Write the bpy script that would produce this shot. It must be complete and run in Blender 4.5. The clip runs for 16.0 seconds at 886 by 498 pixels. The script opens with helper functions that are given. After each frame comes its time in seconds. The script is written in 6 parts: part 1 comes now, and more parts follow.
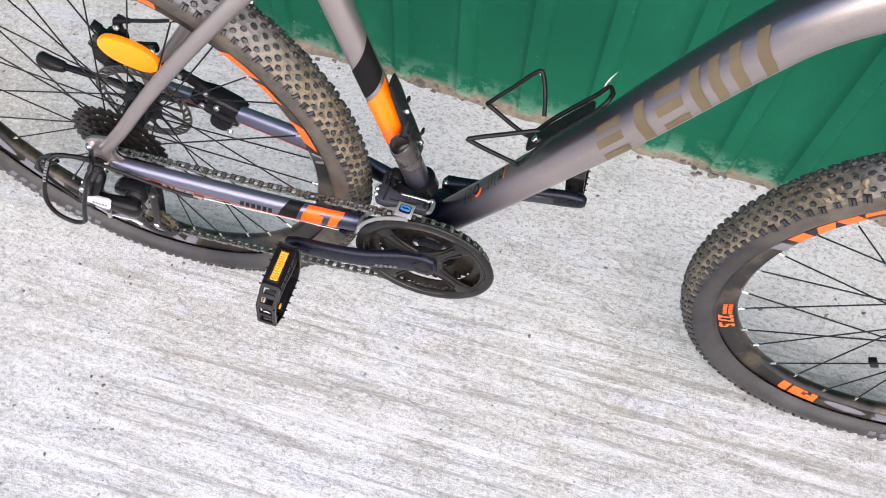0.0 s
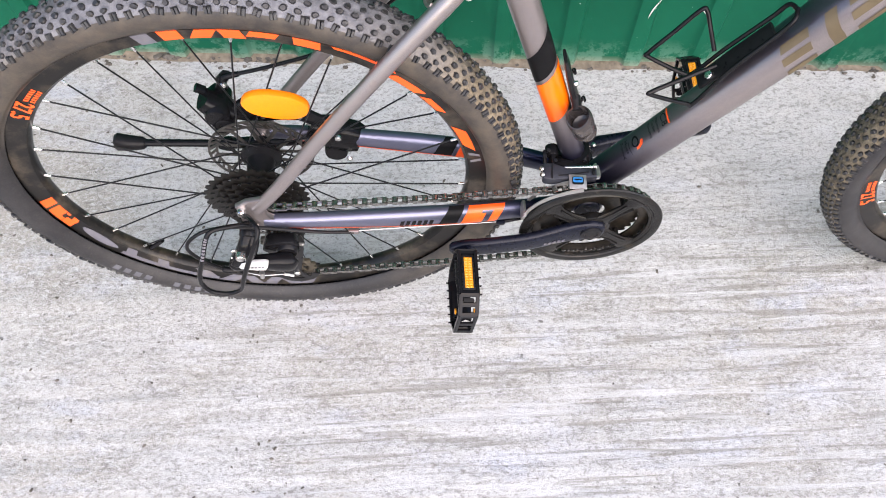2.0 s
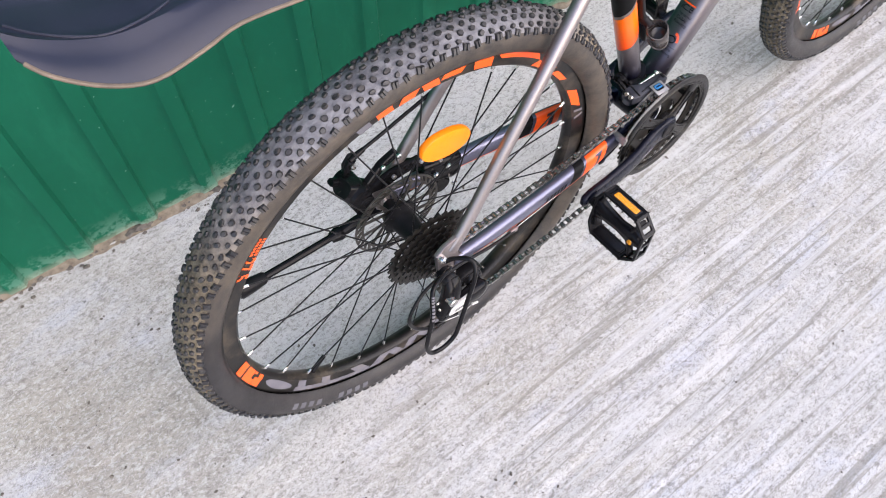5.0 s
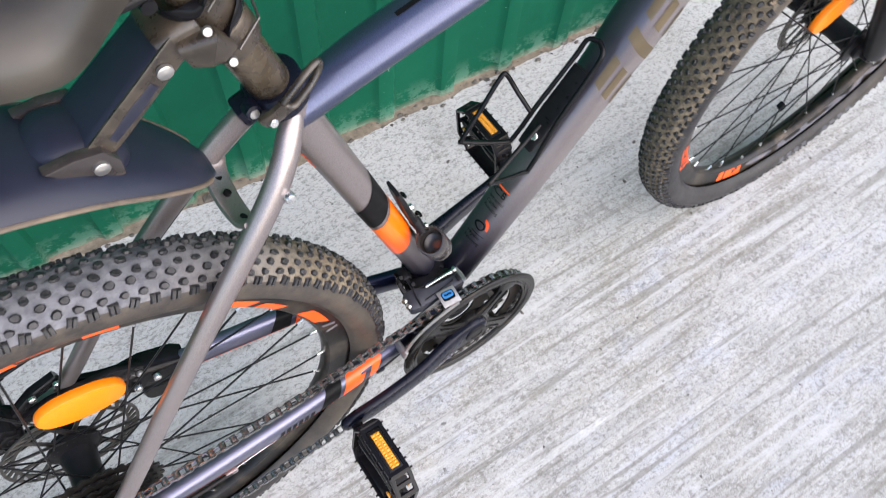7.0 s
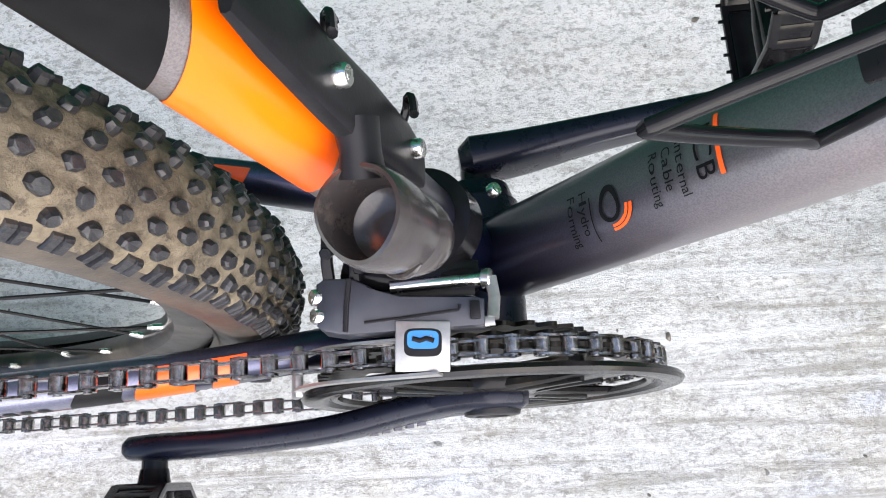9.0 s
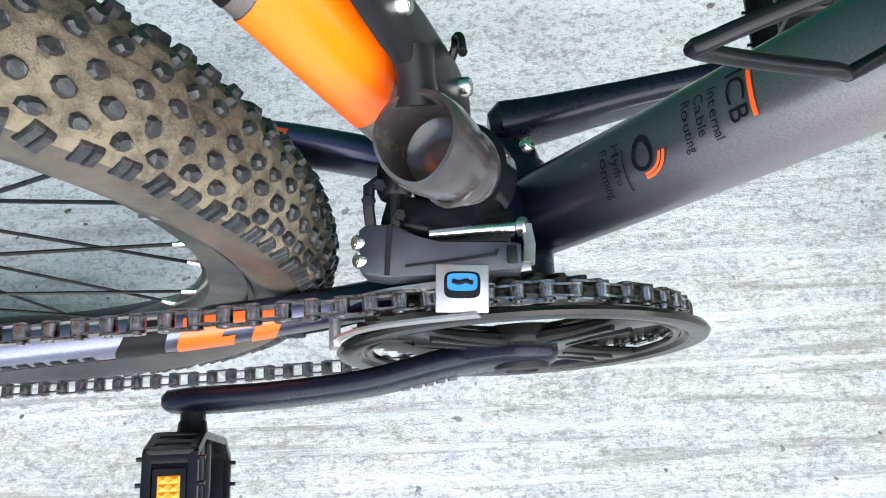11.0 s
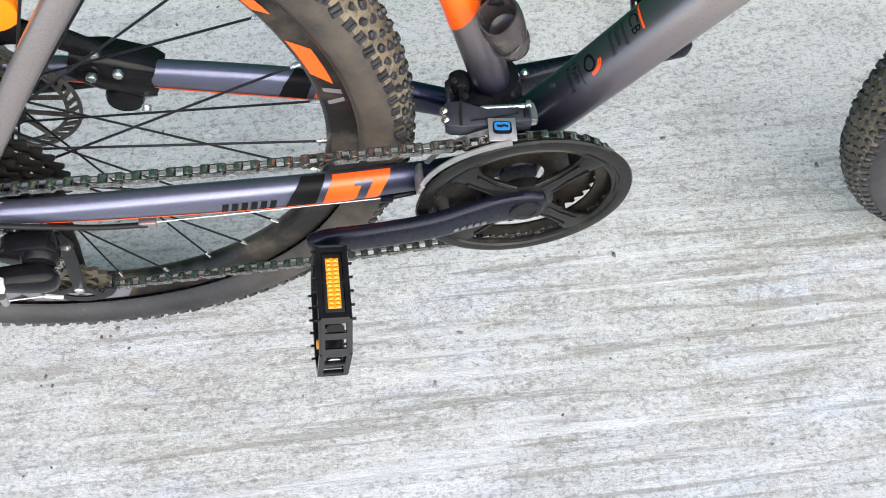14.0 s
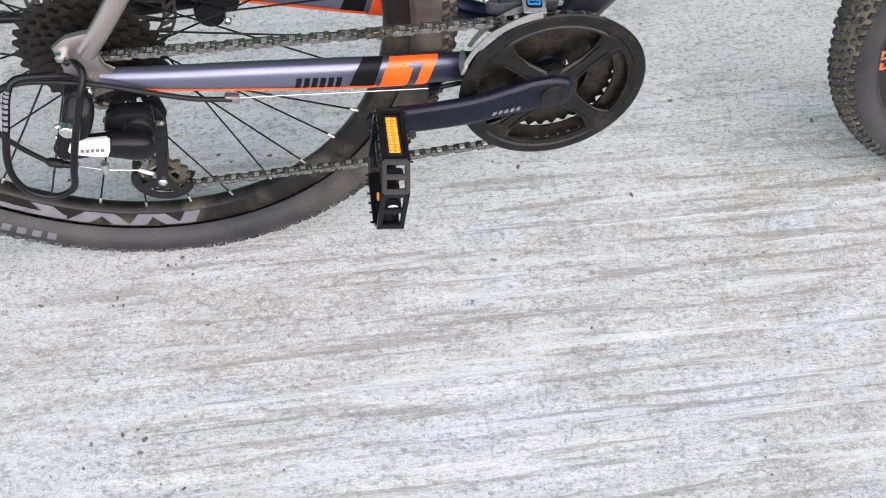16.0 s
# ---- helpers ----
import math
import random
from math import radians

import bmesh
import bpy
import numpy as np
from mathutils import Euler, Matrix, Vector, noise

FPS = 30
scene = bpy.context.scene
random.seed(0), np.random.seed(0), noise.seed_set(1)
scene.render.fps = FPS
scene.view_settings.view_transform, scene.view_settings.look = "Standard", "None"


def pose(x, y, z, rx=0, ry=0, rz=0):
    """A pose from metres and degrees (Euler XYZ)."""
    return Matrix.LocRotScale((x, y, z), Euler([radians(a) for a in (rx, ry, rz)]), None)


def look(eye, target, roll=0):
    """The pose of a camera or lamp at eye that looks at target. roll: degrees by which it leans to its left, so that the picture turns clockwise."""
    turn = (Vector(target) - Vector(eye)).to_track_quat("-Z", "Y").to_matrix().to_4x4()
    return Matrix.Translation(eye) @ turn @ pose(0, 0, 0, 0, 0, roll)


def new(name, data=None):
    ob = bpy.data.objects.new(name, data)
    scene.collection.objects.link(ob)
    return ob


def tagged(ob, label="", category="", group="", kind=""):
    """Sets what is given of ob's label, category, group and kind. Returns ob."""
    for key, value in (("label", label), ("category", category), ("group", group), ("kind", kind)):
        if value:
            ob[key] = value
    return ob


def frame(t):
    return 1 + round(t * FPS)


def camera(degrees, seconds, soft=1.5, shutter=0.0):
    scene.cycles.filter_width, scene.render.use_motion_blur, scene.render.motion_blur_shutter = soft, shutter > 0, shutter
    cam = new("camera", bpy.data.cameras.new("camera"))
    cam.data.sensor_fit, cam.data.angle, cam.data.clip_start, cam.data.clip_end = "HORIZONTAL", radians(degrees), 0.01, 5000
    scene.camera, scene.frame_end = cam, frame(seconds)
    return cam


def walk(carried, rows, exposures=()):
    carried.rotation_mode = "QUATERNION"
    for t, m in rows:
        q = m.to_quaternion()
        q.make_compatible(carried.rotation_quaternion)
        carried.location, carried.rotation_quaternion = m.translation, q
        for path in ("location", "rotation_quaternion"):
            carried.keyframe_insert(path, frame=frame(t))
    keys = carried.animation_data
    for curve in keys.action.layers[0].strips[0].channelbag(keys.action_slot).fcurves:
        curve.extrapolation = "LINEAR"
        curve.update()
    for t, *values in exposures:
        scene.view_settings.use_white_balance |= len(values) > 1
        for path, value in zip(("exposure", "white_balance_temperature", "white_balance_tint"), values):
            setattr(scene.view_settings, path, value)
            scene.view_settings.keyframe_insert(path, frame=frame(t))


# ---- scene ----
cam = camera(57.5, 16.0, 1.0, 0.15)
EXPOSURES = [(0.0, 1.89, 7416, 17), (5.3, 1.73, 7350, 19), (6.5, 1.77, 7600, 19), (7.1, 1.73, 7150, 15), (8.0, 2.09, 7200, 15), (11.5, 2.13, 6720, 5), (12.5, 2.03, 7000, 7), (13.2, 1.95, 7177, 9), (14.0, 1.82, 7177, 9), (14.7, 1.83, 7117, 13), (16.0, 1.71, 7237, 13)]
PATH = [
    (0, (0.5614, -0.5062, 1.2614), (0.3590, 0.3758, -0.5221), 2.75),
    (0.5, (0.4356, -0.4861, 1.2523), (0.3971, 0.3817, -0.5492), 3.76),
    (1, (0.2839, -0.5142, 1.2803), (0.3837, 0.3726, -0.5096), 2.63),
    (1.5, (0.2163, -0.5198, 1.2716), (0.2745, 0.3440, -0.5312), -0.00),
    (2, (0.2174, -0.5250, 1.2654), (0.2467, 0.3145, -0.5497), -0.75),
    (2.5, (0.2022, -0.5374, 1.2693), (0.2101, 0.3188, -0.5381), -0.59),
    (3, (0.1343, -0.5455, 1.2904), (0.1730, 0.3672, -0.4888), 1.73),
    (3.2, (0.0991, -0.5480, 1.2948), (0.1707, 0.3830, -0.4739), 2.43),
    (5.3, (-0.3375, -0.4152, 1.2942), (0.3505, 0.2679, -0.4551), 2.11),
    (5.5, (-0.3248, -0.4180, 1.2944), (0.3944, 0.2536, -0.4468), 2.59),
    (6, (-0.2069, -0.4332, 1.2810), (0.5063, 0.2655, -0.4520), 2.60),
    (6.5, (0.0079, -0.4313, 1.2329), (0.6580, 0.2670, -0.5248), 4.59),
    (7, (0.1680, -0.2932, 1.1993), (0.7479, 0.3873, -0.5897), 7.04),
    (7.5, (0.3134, -0.1907, 1.0992), (0.5638, 0.4918, -0.7614), 3.27),
    (8, (0.4057, -0.1364, 0.8799), (0.4475, 0.4513, -1.0313), 0.09),
    (8.2, (0.4118, -0.1075, 0.7920), (0.4361, 0.4231, -1.1357), -0.72),
    (10.3, (0.4203, -0.0591, 0.6839), (0.3365, 0.3581, -1.2702), -15.08),
    (10.5, (0.4153, -0.0709, 0.6928), (0.3537, 0.3570, -1.2599), -12.18),
    (11, (0.4022, -0.0970, 0.7161), (0.3651, 0.3642, -1.2296), -7.67),
    (11.5, (0.3822, -0.1192, 0.7403), (0.3813, 0.3724, -1.1981), -3.76),
    (12, (0.3602, -0.1367, 0.7838), (0.4244, 0.3686, -1.1497), 2.07),
    (12.5, (0.3406, -0.1610, 0.8200), (0.4677, 0.3620, -1.1062), 5.95),
    (13, (0.3217, -0.1972, 0.8580), (0.4371, 0.3642, -1.0595), 3.90),
    (13.5, (0.3228, -0.2871, 0.8862), (0.4251, 0.3571, -1.0061), 3.74),
    (14, (0.2884, -0.3512, 0.9244), (0.4841, 0.4067, -0.9161), 8.07),
    (14.5, (0.2044, -0.4531, 0.9468), (0.5110, 0.4285, -0.8220), 9.11),
    (15, (0.1906, -0.5171, 0.9201), (0.4943, 0.4554, -0.8009), 7.72),
    (15.5, (0.2255, -0.5739, 0.9001), (0.4658, 0.4561, -0.7973), 5.86),
    (16, (0.2264, -0.5879, 0.9077), (0.4226, 0.4179, -0.8098), 3.97),
]
walk(cam, [(t, look(eye, target, roll)) for t, eye, target, roll in PATH], EXPOSURES)


# ---------------------------------------------------------------- light
world = bpy.data.worlds.new("sky")
scene.world = world
world.use_nodes = True
wt = world.node_tree
sky = wt.nodes.new("ShaderNodeTexSky")
sky.sky_type, sky.sun_disc = "NISHITA", False
sky.sun_elevation, sky.sun_rotation = radians(38), radians(163)
sky.air_density, sky.dust_density, sky.ozone_density = 1.0, 0.7, 1.8
wt.nodes["Background"].inputs["Strength"].default_value = 0.15
wt.links.new(sky.outputs["Color"], wt.nodes["Background"].inputs["Color"])
sun_data = bpy.data.lights.new("sun", "SUN")
sun_data.energy, sun_data.angle, sun_data.color = 1.7, radians(100), (1.0, 0.94, 0.87)
sun = new("sun", sun_data)
sun.matrix_world = look((0.7, -2.3, 1.9), (0, 0, 0))

# ---------------------------------------------------------------- materials


class Mat:
    """A small builder for node materials."""

    def __init__(self, name, rough=0.5, metal=0.0, spec=0.5, coat=0.0):
        self.m = bpy.data.materials.new(name)
        self.m.use_nodes = True
        self.t = self.m.node_tree
        self.b = self.t.nodes["Principled BSDF"]
        self.b.inputs["Roughness"].default_value = rough
        self.b.inputs["Metallic"].default_value = metal
        self.b.inputs["Specular IOR Level"].default_value = spec
        self.b.inputs["Coat Weight"].default_value = coat
        self.b.inputs["Coat Roughness"].default_value = 0.15
        self.co = self.t.nodes.new("ShaderNodeTexCoord").outputs["Object"]

    def node(self, kind, **values):
        n = self.t.nodes.new(kind)
        for key, value in values.items():
            n.inputs[key.replace("_", " ")].default_value = value
        return n

    def link(self, a, b):
        self.t.links.new(a, b)

    def noise(self, scale, detail=4.0, rough=0.6, stretch=None, distortion=0.0):
        co = self.co
        if stretch:
            mp = self.t.nodes.new("ShaderNodeMapping")
            mp.inputs["Scale"].default_value = stretch
            self.link(co, mp.inputs["Vector"])
            co = mp.outputs["Vector"]
        n = self.node("ShaderNodeTexNoise", Scale=scale, Detail=detail, Roughness=rough, Distortion=distortion)
        self.link(co, n.inputs["Vector"])
        return n.outputs["Fac"]

    def ramp(self, fac, lo, hi):
        r = self.t.nodes.new("ShaderNodeMapRange")
        r.inputs["From Min"].default_value, r.inputs["From Max"].default_value = lo, hi
        self.link(fac, r.inputs["Value"])
        return r.outputs["Result"]

    def mul(self, a, b):
        n = self.t.nodes.new("ShaderNodeMath")
        n.operation = "MULTIPLY"
        for k, v in enumerate((a, b)):
            if isinstance(v, float):
                n.inputs[k].default_value = v
            else:
                self.link(v, n.inputs[k])
        return n.outputs["Value"]

    def plus(self, a, b):
        n = self.t.nodes.new("ShaderNodeMath")
        n.operation = "ADD"
        self.link(a, n.inputs[0])
        self.link(b, n.inputs[1])
        return n.outputs["Value"]

    def mix(self, fac, a, b):
        n = self.t.nodes.new("ShaderNodeMix")
        n.data_type = "RGBA"
        for k, v in ((0, fac), (6, a), (7, b)):
            if isinstance(v, tuple):
                n.inputs[k].default_value = (*v, 1)
            elif isinstance(v, float):
                n.inputs[k].default_value = v
            else:
                self.link(v, n.inputs[k])
        return n.outputs[2]

    def axis(self, which):
        n = self.t.nodes.new("ShaderNodeSeparateXYZ")
        self.link(self.co, n.inputs[0])
        return n.outputs[which]

    def color(self, c):
        if isinstance(c, tuple):
            self.b.inputs["Base Color"].default_value = (*c, 1)
        else:
            self.link(c, self.b.inputs["Base Color"])
        return self

    def roughness(self, fac, lo, hi):
        r = self.t.nodes.new("ShaderNodeMapRange")
        r.inputs["To Min"].default_value, r.inputs["To Max"].default_value = lo, hi
        self.link(fac, r.inputs["Value"])
        self.link(r.outputs["Result"], self.b.inputs["Roughness"])
        return self

    def bump(self, height, strength=0.3, distance=0.001):
        n = self.t.nodes.new("ShaderNodeBump")
        n.inputs["Strength"].default_value, n.inputs["Distance"].default_value = strength, distance
        self.link(height, n.inputs["Height"])
        self.link(n.outputs["Normal"], self.b.inputs["Normal"])
        return self


def worn(name, a, b, rough=0.5, metal=0.0, scale=60.0, fine=600.0, bump=0.1, spec=0.5, coat=0.0, dust=None, dusty=(0.55, 0.75)):
    """A surface of two near colours in patches, with fine grain; dust: a colour that lies on it in patches."""
    m = Mat(name, rough, metal, spec, coat)
    c = m.mix(m.ramp(m.noise(scale), 0.3, 0.7), a, b)
    if dust:
        c = m.mix(m.ramp(m.noise(scale * 0.6, 6.0, 0.7), *dusty), c, dust)
    m.color(c)
    m.roughness(m.noise(scale * 2), max(rough - 0.1, 0.05), min(rough + 0.12, 1.0))
    if bump:
        m.bump(m.noise(fine, 3.0), bump, 0.0005)
    return m.m


def concrete():
    m = Mat("weathered_concrete", 0.93, spec=0.2)

    def layer(c, fac, k, col):
        return m.mix(m.mul(fac, k), c, col)
    # brushed out in the yard, trowelled smooth along the fence and behind the rear wheel
    sway = m.mul(m.noise(3.0, 4.0, 0.6), 0.34)
    side = m.ramp(m.plus(m.axis(0), sway), -0.16, 0.22)
    brushed = m.mul(m.ramp(m.plus(m.axis(1), sway), 0.46, 0.20), side)
    zone = m.mul(m.ramp(m.noise(2.0, 5.0, 0.6), 0.22, 0.46), brushed)
    drag = m.noise(1.0, 6.0, 0.66, stretch=(3.0, 30.0, 1.0), distortion=0.6)
    line = m.noise(1.0, 5.0, 0.62, stretch=(3.2, 74.0, 1.0), distortion=0.5)
    ridge = m.noise(1.0, 4.0, 0.60, stretch=(2.4, 58.0, 1.0), distortion=0.5)
    blotch = m.noise(14.0, 9.0, 0.74, stretch=(0.8, 1.4, 1.0))
    mottle = m.noise(95.0, 7.0, 0.78, stretch=(0.75, 1.25, 1.0))
    grain = m.noise(420.0, 4.0, 0.75)
    c = m.mix(m.mul(m.ramp(drag, 0.38, 0.62), brushed), (0.424, 0.424, 0.410), (0.452, 0.458, 0.458))
    c = layer(c, m.ramp(blotch, 0.48, 0.62), 0.34, (0.275, 0.270, 0.253))
    c = layer(c, m.ramp(m.noise(3.4, 10.0, 0.72, stretch=(0.8, 1.3, 1.0)), 0.50, 0.60), 0.42, (0.285, 0.280, 0.264))
    c = layer(c, m.ramp(m.noise(5.0, 9.0, 0.72, stretch=(0.7, 1.7, 1.0)), 0.49, 0.58), 0.62, (0.490, 0.490, 0.486))
    c = layer(c, m.ramp(m.noise(1.8, 8.0, 0.72, stretch=(1.0, 1.6, 1.0)), 0.49, 0.62), 0.55, (0.300, 0.282, 0.236))
    dirt = m.mul(m.ramp(m.plus(m.axis(0), sway), 0.02, -0.34), m.ramp(m.noise(3.0, 8.0, 0.7), 0.36, 0.60))
    c = layer(c, dirt, 0.62, (0.270, 0.242, 0.205))
    c = layer(c, m.ramp(m.noise(4.3, 8.0, 0.72, stretch=(0.8, 2.0, 1.0)), 0.53, 0.64), 0.55, (0.420, 0.455, 0.530))
    near = m.ramp(m.plus(m.axis(1), sway), 1.05, 0.75)
    # concrete colour lightened under and behind the rear wheel to offset shade there
    shade_lift = m.mul(m.mul(m.mul(near, m.ramp(m.plus(m.axis(1), sway), 0.12, 0.28)), m.ramp(m.plus(m.axis(0), sway), 0.66, 0.44)), m.ramp(m.plus(m.axis(0), sway), -0.12, 0.12))
    c = layer(c, m.mul(shade_lift, m.ramp(m.noise(6.0, 8.0, 0.7), 0.26, 0.48)), 0.85, (0.570, 0.575, 0.575))
    # brightness painted into the concrete along the fence ahead of the crank
    fence_lift = m.mul(m.mul(near, m.ramp(m.plus(m.axis(1), sway), 0.18, 0.46)), m.ramp(m.plus(m.axis(0), sway), 0.34, 0.66))
    c = layer(c, m.mul(fence_lift, m.ramp(m.noise(4.0, 8.0, 0.7), 0.30, 0.50)), 0.80, (0.560, 0.558, 0.550))
    c = layer(c, m.ramp(m.plus(mottle, m.mul(blotch, 0.45)), 0.755, 0.83), 0.48, (0.130, 0.122, 0.110))
    c = layer(c, m.ramp(m.noise(130.0, 3.5, 0.65, stretch=(0.8, 1.2, 1.0)), 0.54, 0.60), 0.54, (0.190, 0.184, 0.168))
    c = layer(c, m.ramp(m.noise(100.0, 3.5, 0.65, stretch=(0.7, 1.3, 1.0)), 0.54, 0.60), 0.54, (0.490, 0.495, 0.495))
    c = layer(c, m.ramp(m.noise(250.0, 5.0, 0.75, stretch=(0.85, 1.15, 1.0), distortion=0.6), 0.54, 0.60), 0.50, (0.170, 0.163, 0.148))
    c = layer(c, m.ramp(grain, 0.56, 0.68), 0.30, (0.155, 0.150, 0.135))
    c = layer(c, m.ramp(m.noise(220.0, 5.0, 0.72, distortion=0.6), 0.54, 0.60), 0.50, (0.525, 0.528, 0.526))
    c = layer(c, m.mul(m.ramp(line, 0.535, 0.61), zone), 0.60, (0.196, 0.188, 0.164))
    c = layer(c, m.mul(m.ramp(ridge, 0.55, 0.63), zone), 0.62, (0.492, 0.500, 0.504))
    c = layer(c, m.ramp(m.noise(55.0, 2.0, 0.5), 0.728, 0.755), 0.70, (0.060, 0.056, 0.052))
    m.color(c)
    h = m.plus(m.plus(m.mul(grain, 0.6), m.mul(mottle, 1.8)), m.mul(m.mul(line, brushed), -1.0))
    return m.bump(h, 0.6, 0.003).m


def green_sheet():
    m = Mat("green_painted_sheet", 0.45, spec=0.06)
    c = m.mix(m.ramp(m.noise(2.4, 5.0), 0.3, 0.7), (0.001, 0.064, 0.036), (0.002, 0.090, 0.051))
    c = m.mix(m.mul(m.ramp(m.noise(9.0, 6.0, 0.7, stretch=(1, 1, 0.3)), 0.55, 0.75), 0.3), c, (0.008, 0.15, 0.085))
    chips = m.ramp(m.noise(150.0, 3.0, 0.6), 0.735, 0.752)
    c = m.mix(m.mul(chips, 0.6), c, (0.55, 0.68, 0.60))
    low = m.ramp(m.axis(2), 0.07, 0.0)
    scuff = m.ramp(m.noise(24.0, 7.0, 0.78), 0.47, 0.54)
    c = m.mix(m.mul(m.mul(low, scuff), 0.28), c, (0.28, 0.47, 0.38))
    c = m.mix(m.mul(m.ramp(m.axis(2), 0.02, 0.0), 0.5), c, (0.30, 0.28, 0.23))
    m.color(c)
    m.roughness(m.noise(14.0), 0.38, 0.60)
    return m.bump(m.noise(40.0), 0.08, 0.002).m


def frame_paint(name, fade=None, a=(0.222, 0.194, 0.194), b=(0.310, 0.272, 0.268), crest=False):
    """Satin grey metallic paint; fade: (axis, from, to), along which it goes over to navy black; crest: the colour
    turns navy towards the top of the down tube.
    """
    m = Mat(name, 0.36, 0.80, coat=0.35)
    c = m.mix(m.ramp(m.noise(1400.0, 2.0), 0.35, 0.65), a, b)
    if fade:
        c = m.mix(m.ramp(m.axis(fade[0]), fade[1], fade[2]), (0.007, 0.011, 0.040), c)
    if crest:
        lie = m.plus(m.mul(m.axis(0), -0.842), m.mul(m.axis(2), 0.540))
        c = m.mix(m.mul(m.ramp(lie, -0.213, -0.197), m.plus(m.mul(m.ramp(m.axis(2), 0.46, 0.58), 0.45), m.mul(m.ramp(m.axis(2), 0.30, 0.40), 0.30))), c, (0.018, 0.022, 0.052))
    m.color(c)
    m.roughness(m.noise(90.0), 0.30, 0.44)
    return m.bump(m.noise(900.0, 2.0), 0.03, 0.0003).m


def rubber():
    m = Mat("dusty_tyre_rubber", 0.5, spec=0.28)
    c = m.mix(m.ramp(m.noise(14.0, 6.0, 0.65), 0.36, 0.66), (0.013, 0.0130, 0.0150), (0.028, 0.0268, 0.0280))
    c = m.mix(m.mul(m.ramp(m.noise(420.0, 3.0), 0.50, 0.7), 0.14), c, (0.085, 0.078, 0.072))
    c = m.mix(m.mul(m.ramp(m.noise(120.0, 5.0, 0.75), 0.60, 0.70), 0.28), c, (0.105, 0.092, 0.078))
    film = m.mul(m.ramp(m.plus(m.plus(m.axis(2), m.mul(m.axis(0), 0.7)), m.mul(m.noise(12.0, 6.0, 0.7), 0.10)), -0.12, 0.08), m.ramp(m.noise(28.0, 7.0, 0.75), 0.30, 0.62))
    c = m.mix(m.mul(film, 0.50), c, (0.115, 0.091, 0.066))
    # splashes of pale mud that run in from the edge of the tread
    flat = m.node("ShaderNodeVectorMath")
    flat.operation = "MULTIPLY"
    flat.inputs[1].default_value = (1, 0, 1)
    m.link(m.co, flat.inputs[0])
    size = m.node("ShaderNodeVectorMath")
    size.operation = "LENGTH"
    m.link(flat.outputs["Vector"], size.inputs[0])
    splash = m.ramp(m.plus(size.outputs["Value"], m.mul(m.noise(70.0, 6.0, 0.75), 0.034)), 0.356, 0.366)
    c = m.mix(m.mul(splash, 0.55), c, (0.150, 0.132, 0.110))
    m.color(c)
    m.roughness(m.noise(24.0, 5.0, 0.7), 0.32, 0.66)
    return m.bump(m.noise(500.0, 4.0), 0.25, 0.0006).m


def knob_rubber():
    m = Mat("tread_knob_rubber", 0.42, spec=0.40)
    c = m.mix(m.ramp(m.noise(95.0, 7.0, 0.78), 0.46, 0.66), (0.011, 0.0118, 0.015), (0.048, 0.044, 0.040))
    c = m.mix(m.mul(m.ramp(m.noise(600.0, 3.0), 0.56, 0.7), 0.25), c, (0.070, 0.060, 0.047))
    m.color(c)
    return m.bump(m.noise(600.0, 4.0), 0.35, 0.0006).m


def tread_base():
    """Dried mud: tan where the wheel ran through it last, grey dust on the rest."""
    m = Mat("caked_tyre_tread", 0.88, spec=0.2)
    last = m.ramp(m.plus(m.axis(2), m.mul(m.noise(9.0, 5.0, 0.7), 0.12)), 0.37, 0.26)
    grey = m.mix(m.ramp(m.noise(30.0, 8.0, 0.75), 0.38, 0.60), (0.082, 0.085, 0.098), (0.185, 0.188, 0.205))
    tan = m.mix(m.ramp(m.noise(30.0, 8.0, 0.75), 0.38, 0.60), (0.045, 0.039, 0.030), (0.180, 0.148, 0.104))
    c = m.mix(last, grey, tan)
    c = m.mix(m.mul(m.mul(m.ramp(m.noise(300.0, 4.0, 0.75), 0.50, 0.66), 0.5), last), c, (0.20, 0.166, 0.122))
    c = m.mix(m.mul(m.mul(m.ramp(m.noise(170.0, 5.0, 0.75), 0.56, 0.66), 0.7), last), c, (0.040, 0.034, 0.029))
    m.color(c)
    return m.bump(m.noise(260.0, 7.0, 0.75), 0.8, 0.002).m


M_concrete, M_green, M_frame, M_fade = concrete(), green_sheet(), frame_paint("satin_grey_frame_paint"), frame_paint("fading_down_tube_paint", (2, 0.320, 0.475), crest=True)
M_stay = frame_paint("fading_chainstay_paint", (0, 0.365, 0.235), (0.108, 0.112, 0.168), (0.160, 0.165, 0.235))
M_top = frame_paint("blue_grey_top_tube_paint", None, (0.052, 0.062, 0.112), (0.078, 0.090, 0.150))
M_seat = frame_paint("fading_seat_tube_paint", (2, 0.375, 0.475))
M_rubber, M_knob, M_tread = rubber(), knob_rubber(), tread_base()
M_black = worn("black_coated_metal", (0.006, 0.006, 0.007), (0.012, 0.012, 0.013), 0.30, 0.0, spec=0.14, dust=(0.03, 0.026, 0.022), dusty=(0.68, 0.95))
M_gloss = worn("glossy_black_plastic", (0.004, 0.004, 0.005), (0.009, 0.009, 0.010), 0.16, 0.0, 45, bump=0.05, spec=0.14, dust=(0.018, 0.016, 0.014), dusty=(0.70, 0.98))
M_navy = worn("dark_satin_alloy", (0.0035, 0.0045, 0.010), (0.0065, 0.008, 0.016), 0.28, 0.2, bump=0.05, spec=0.22)
M_plastic = worn("dark_grey_plastic", (0.006, 0.006, 0.007), (0.012, 0.0118, 0.013), 0.36, spec=0.16, dust=(0.026, 0.022, 0.018), dusty=(0.60, 0.95))
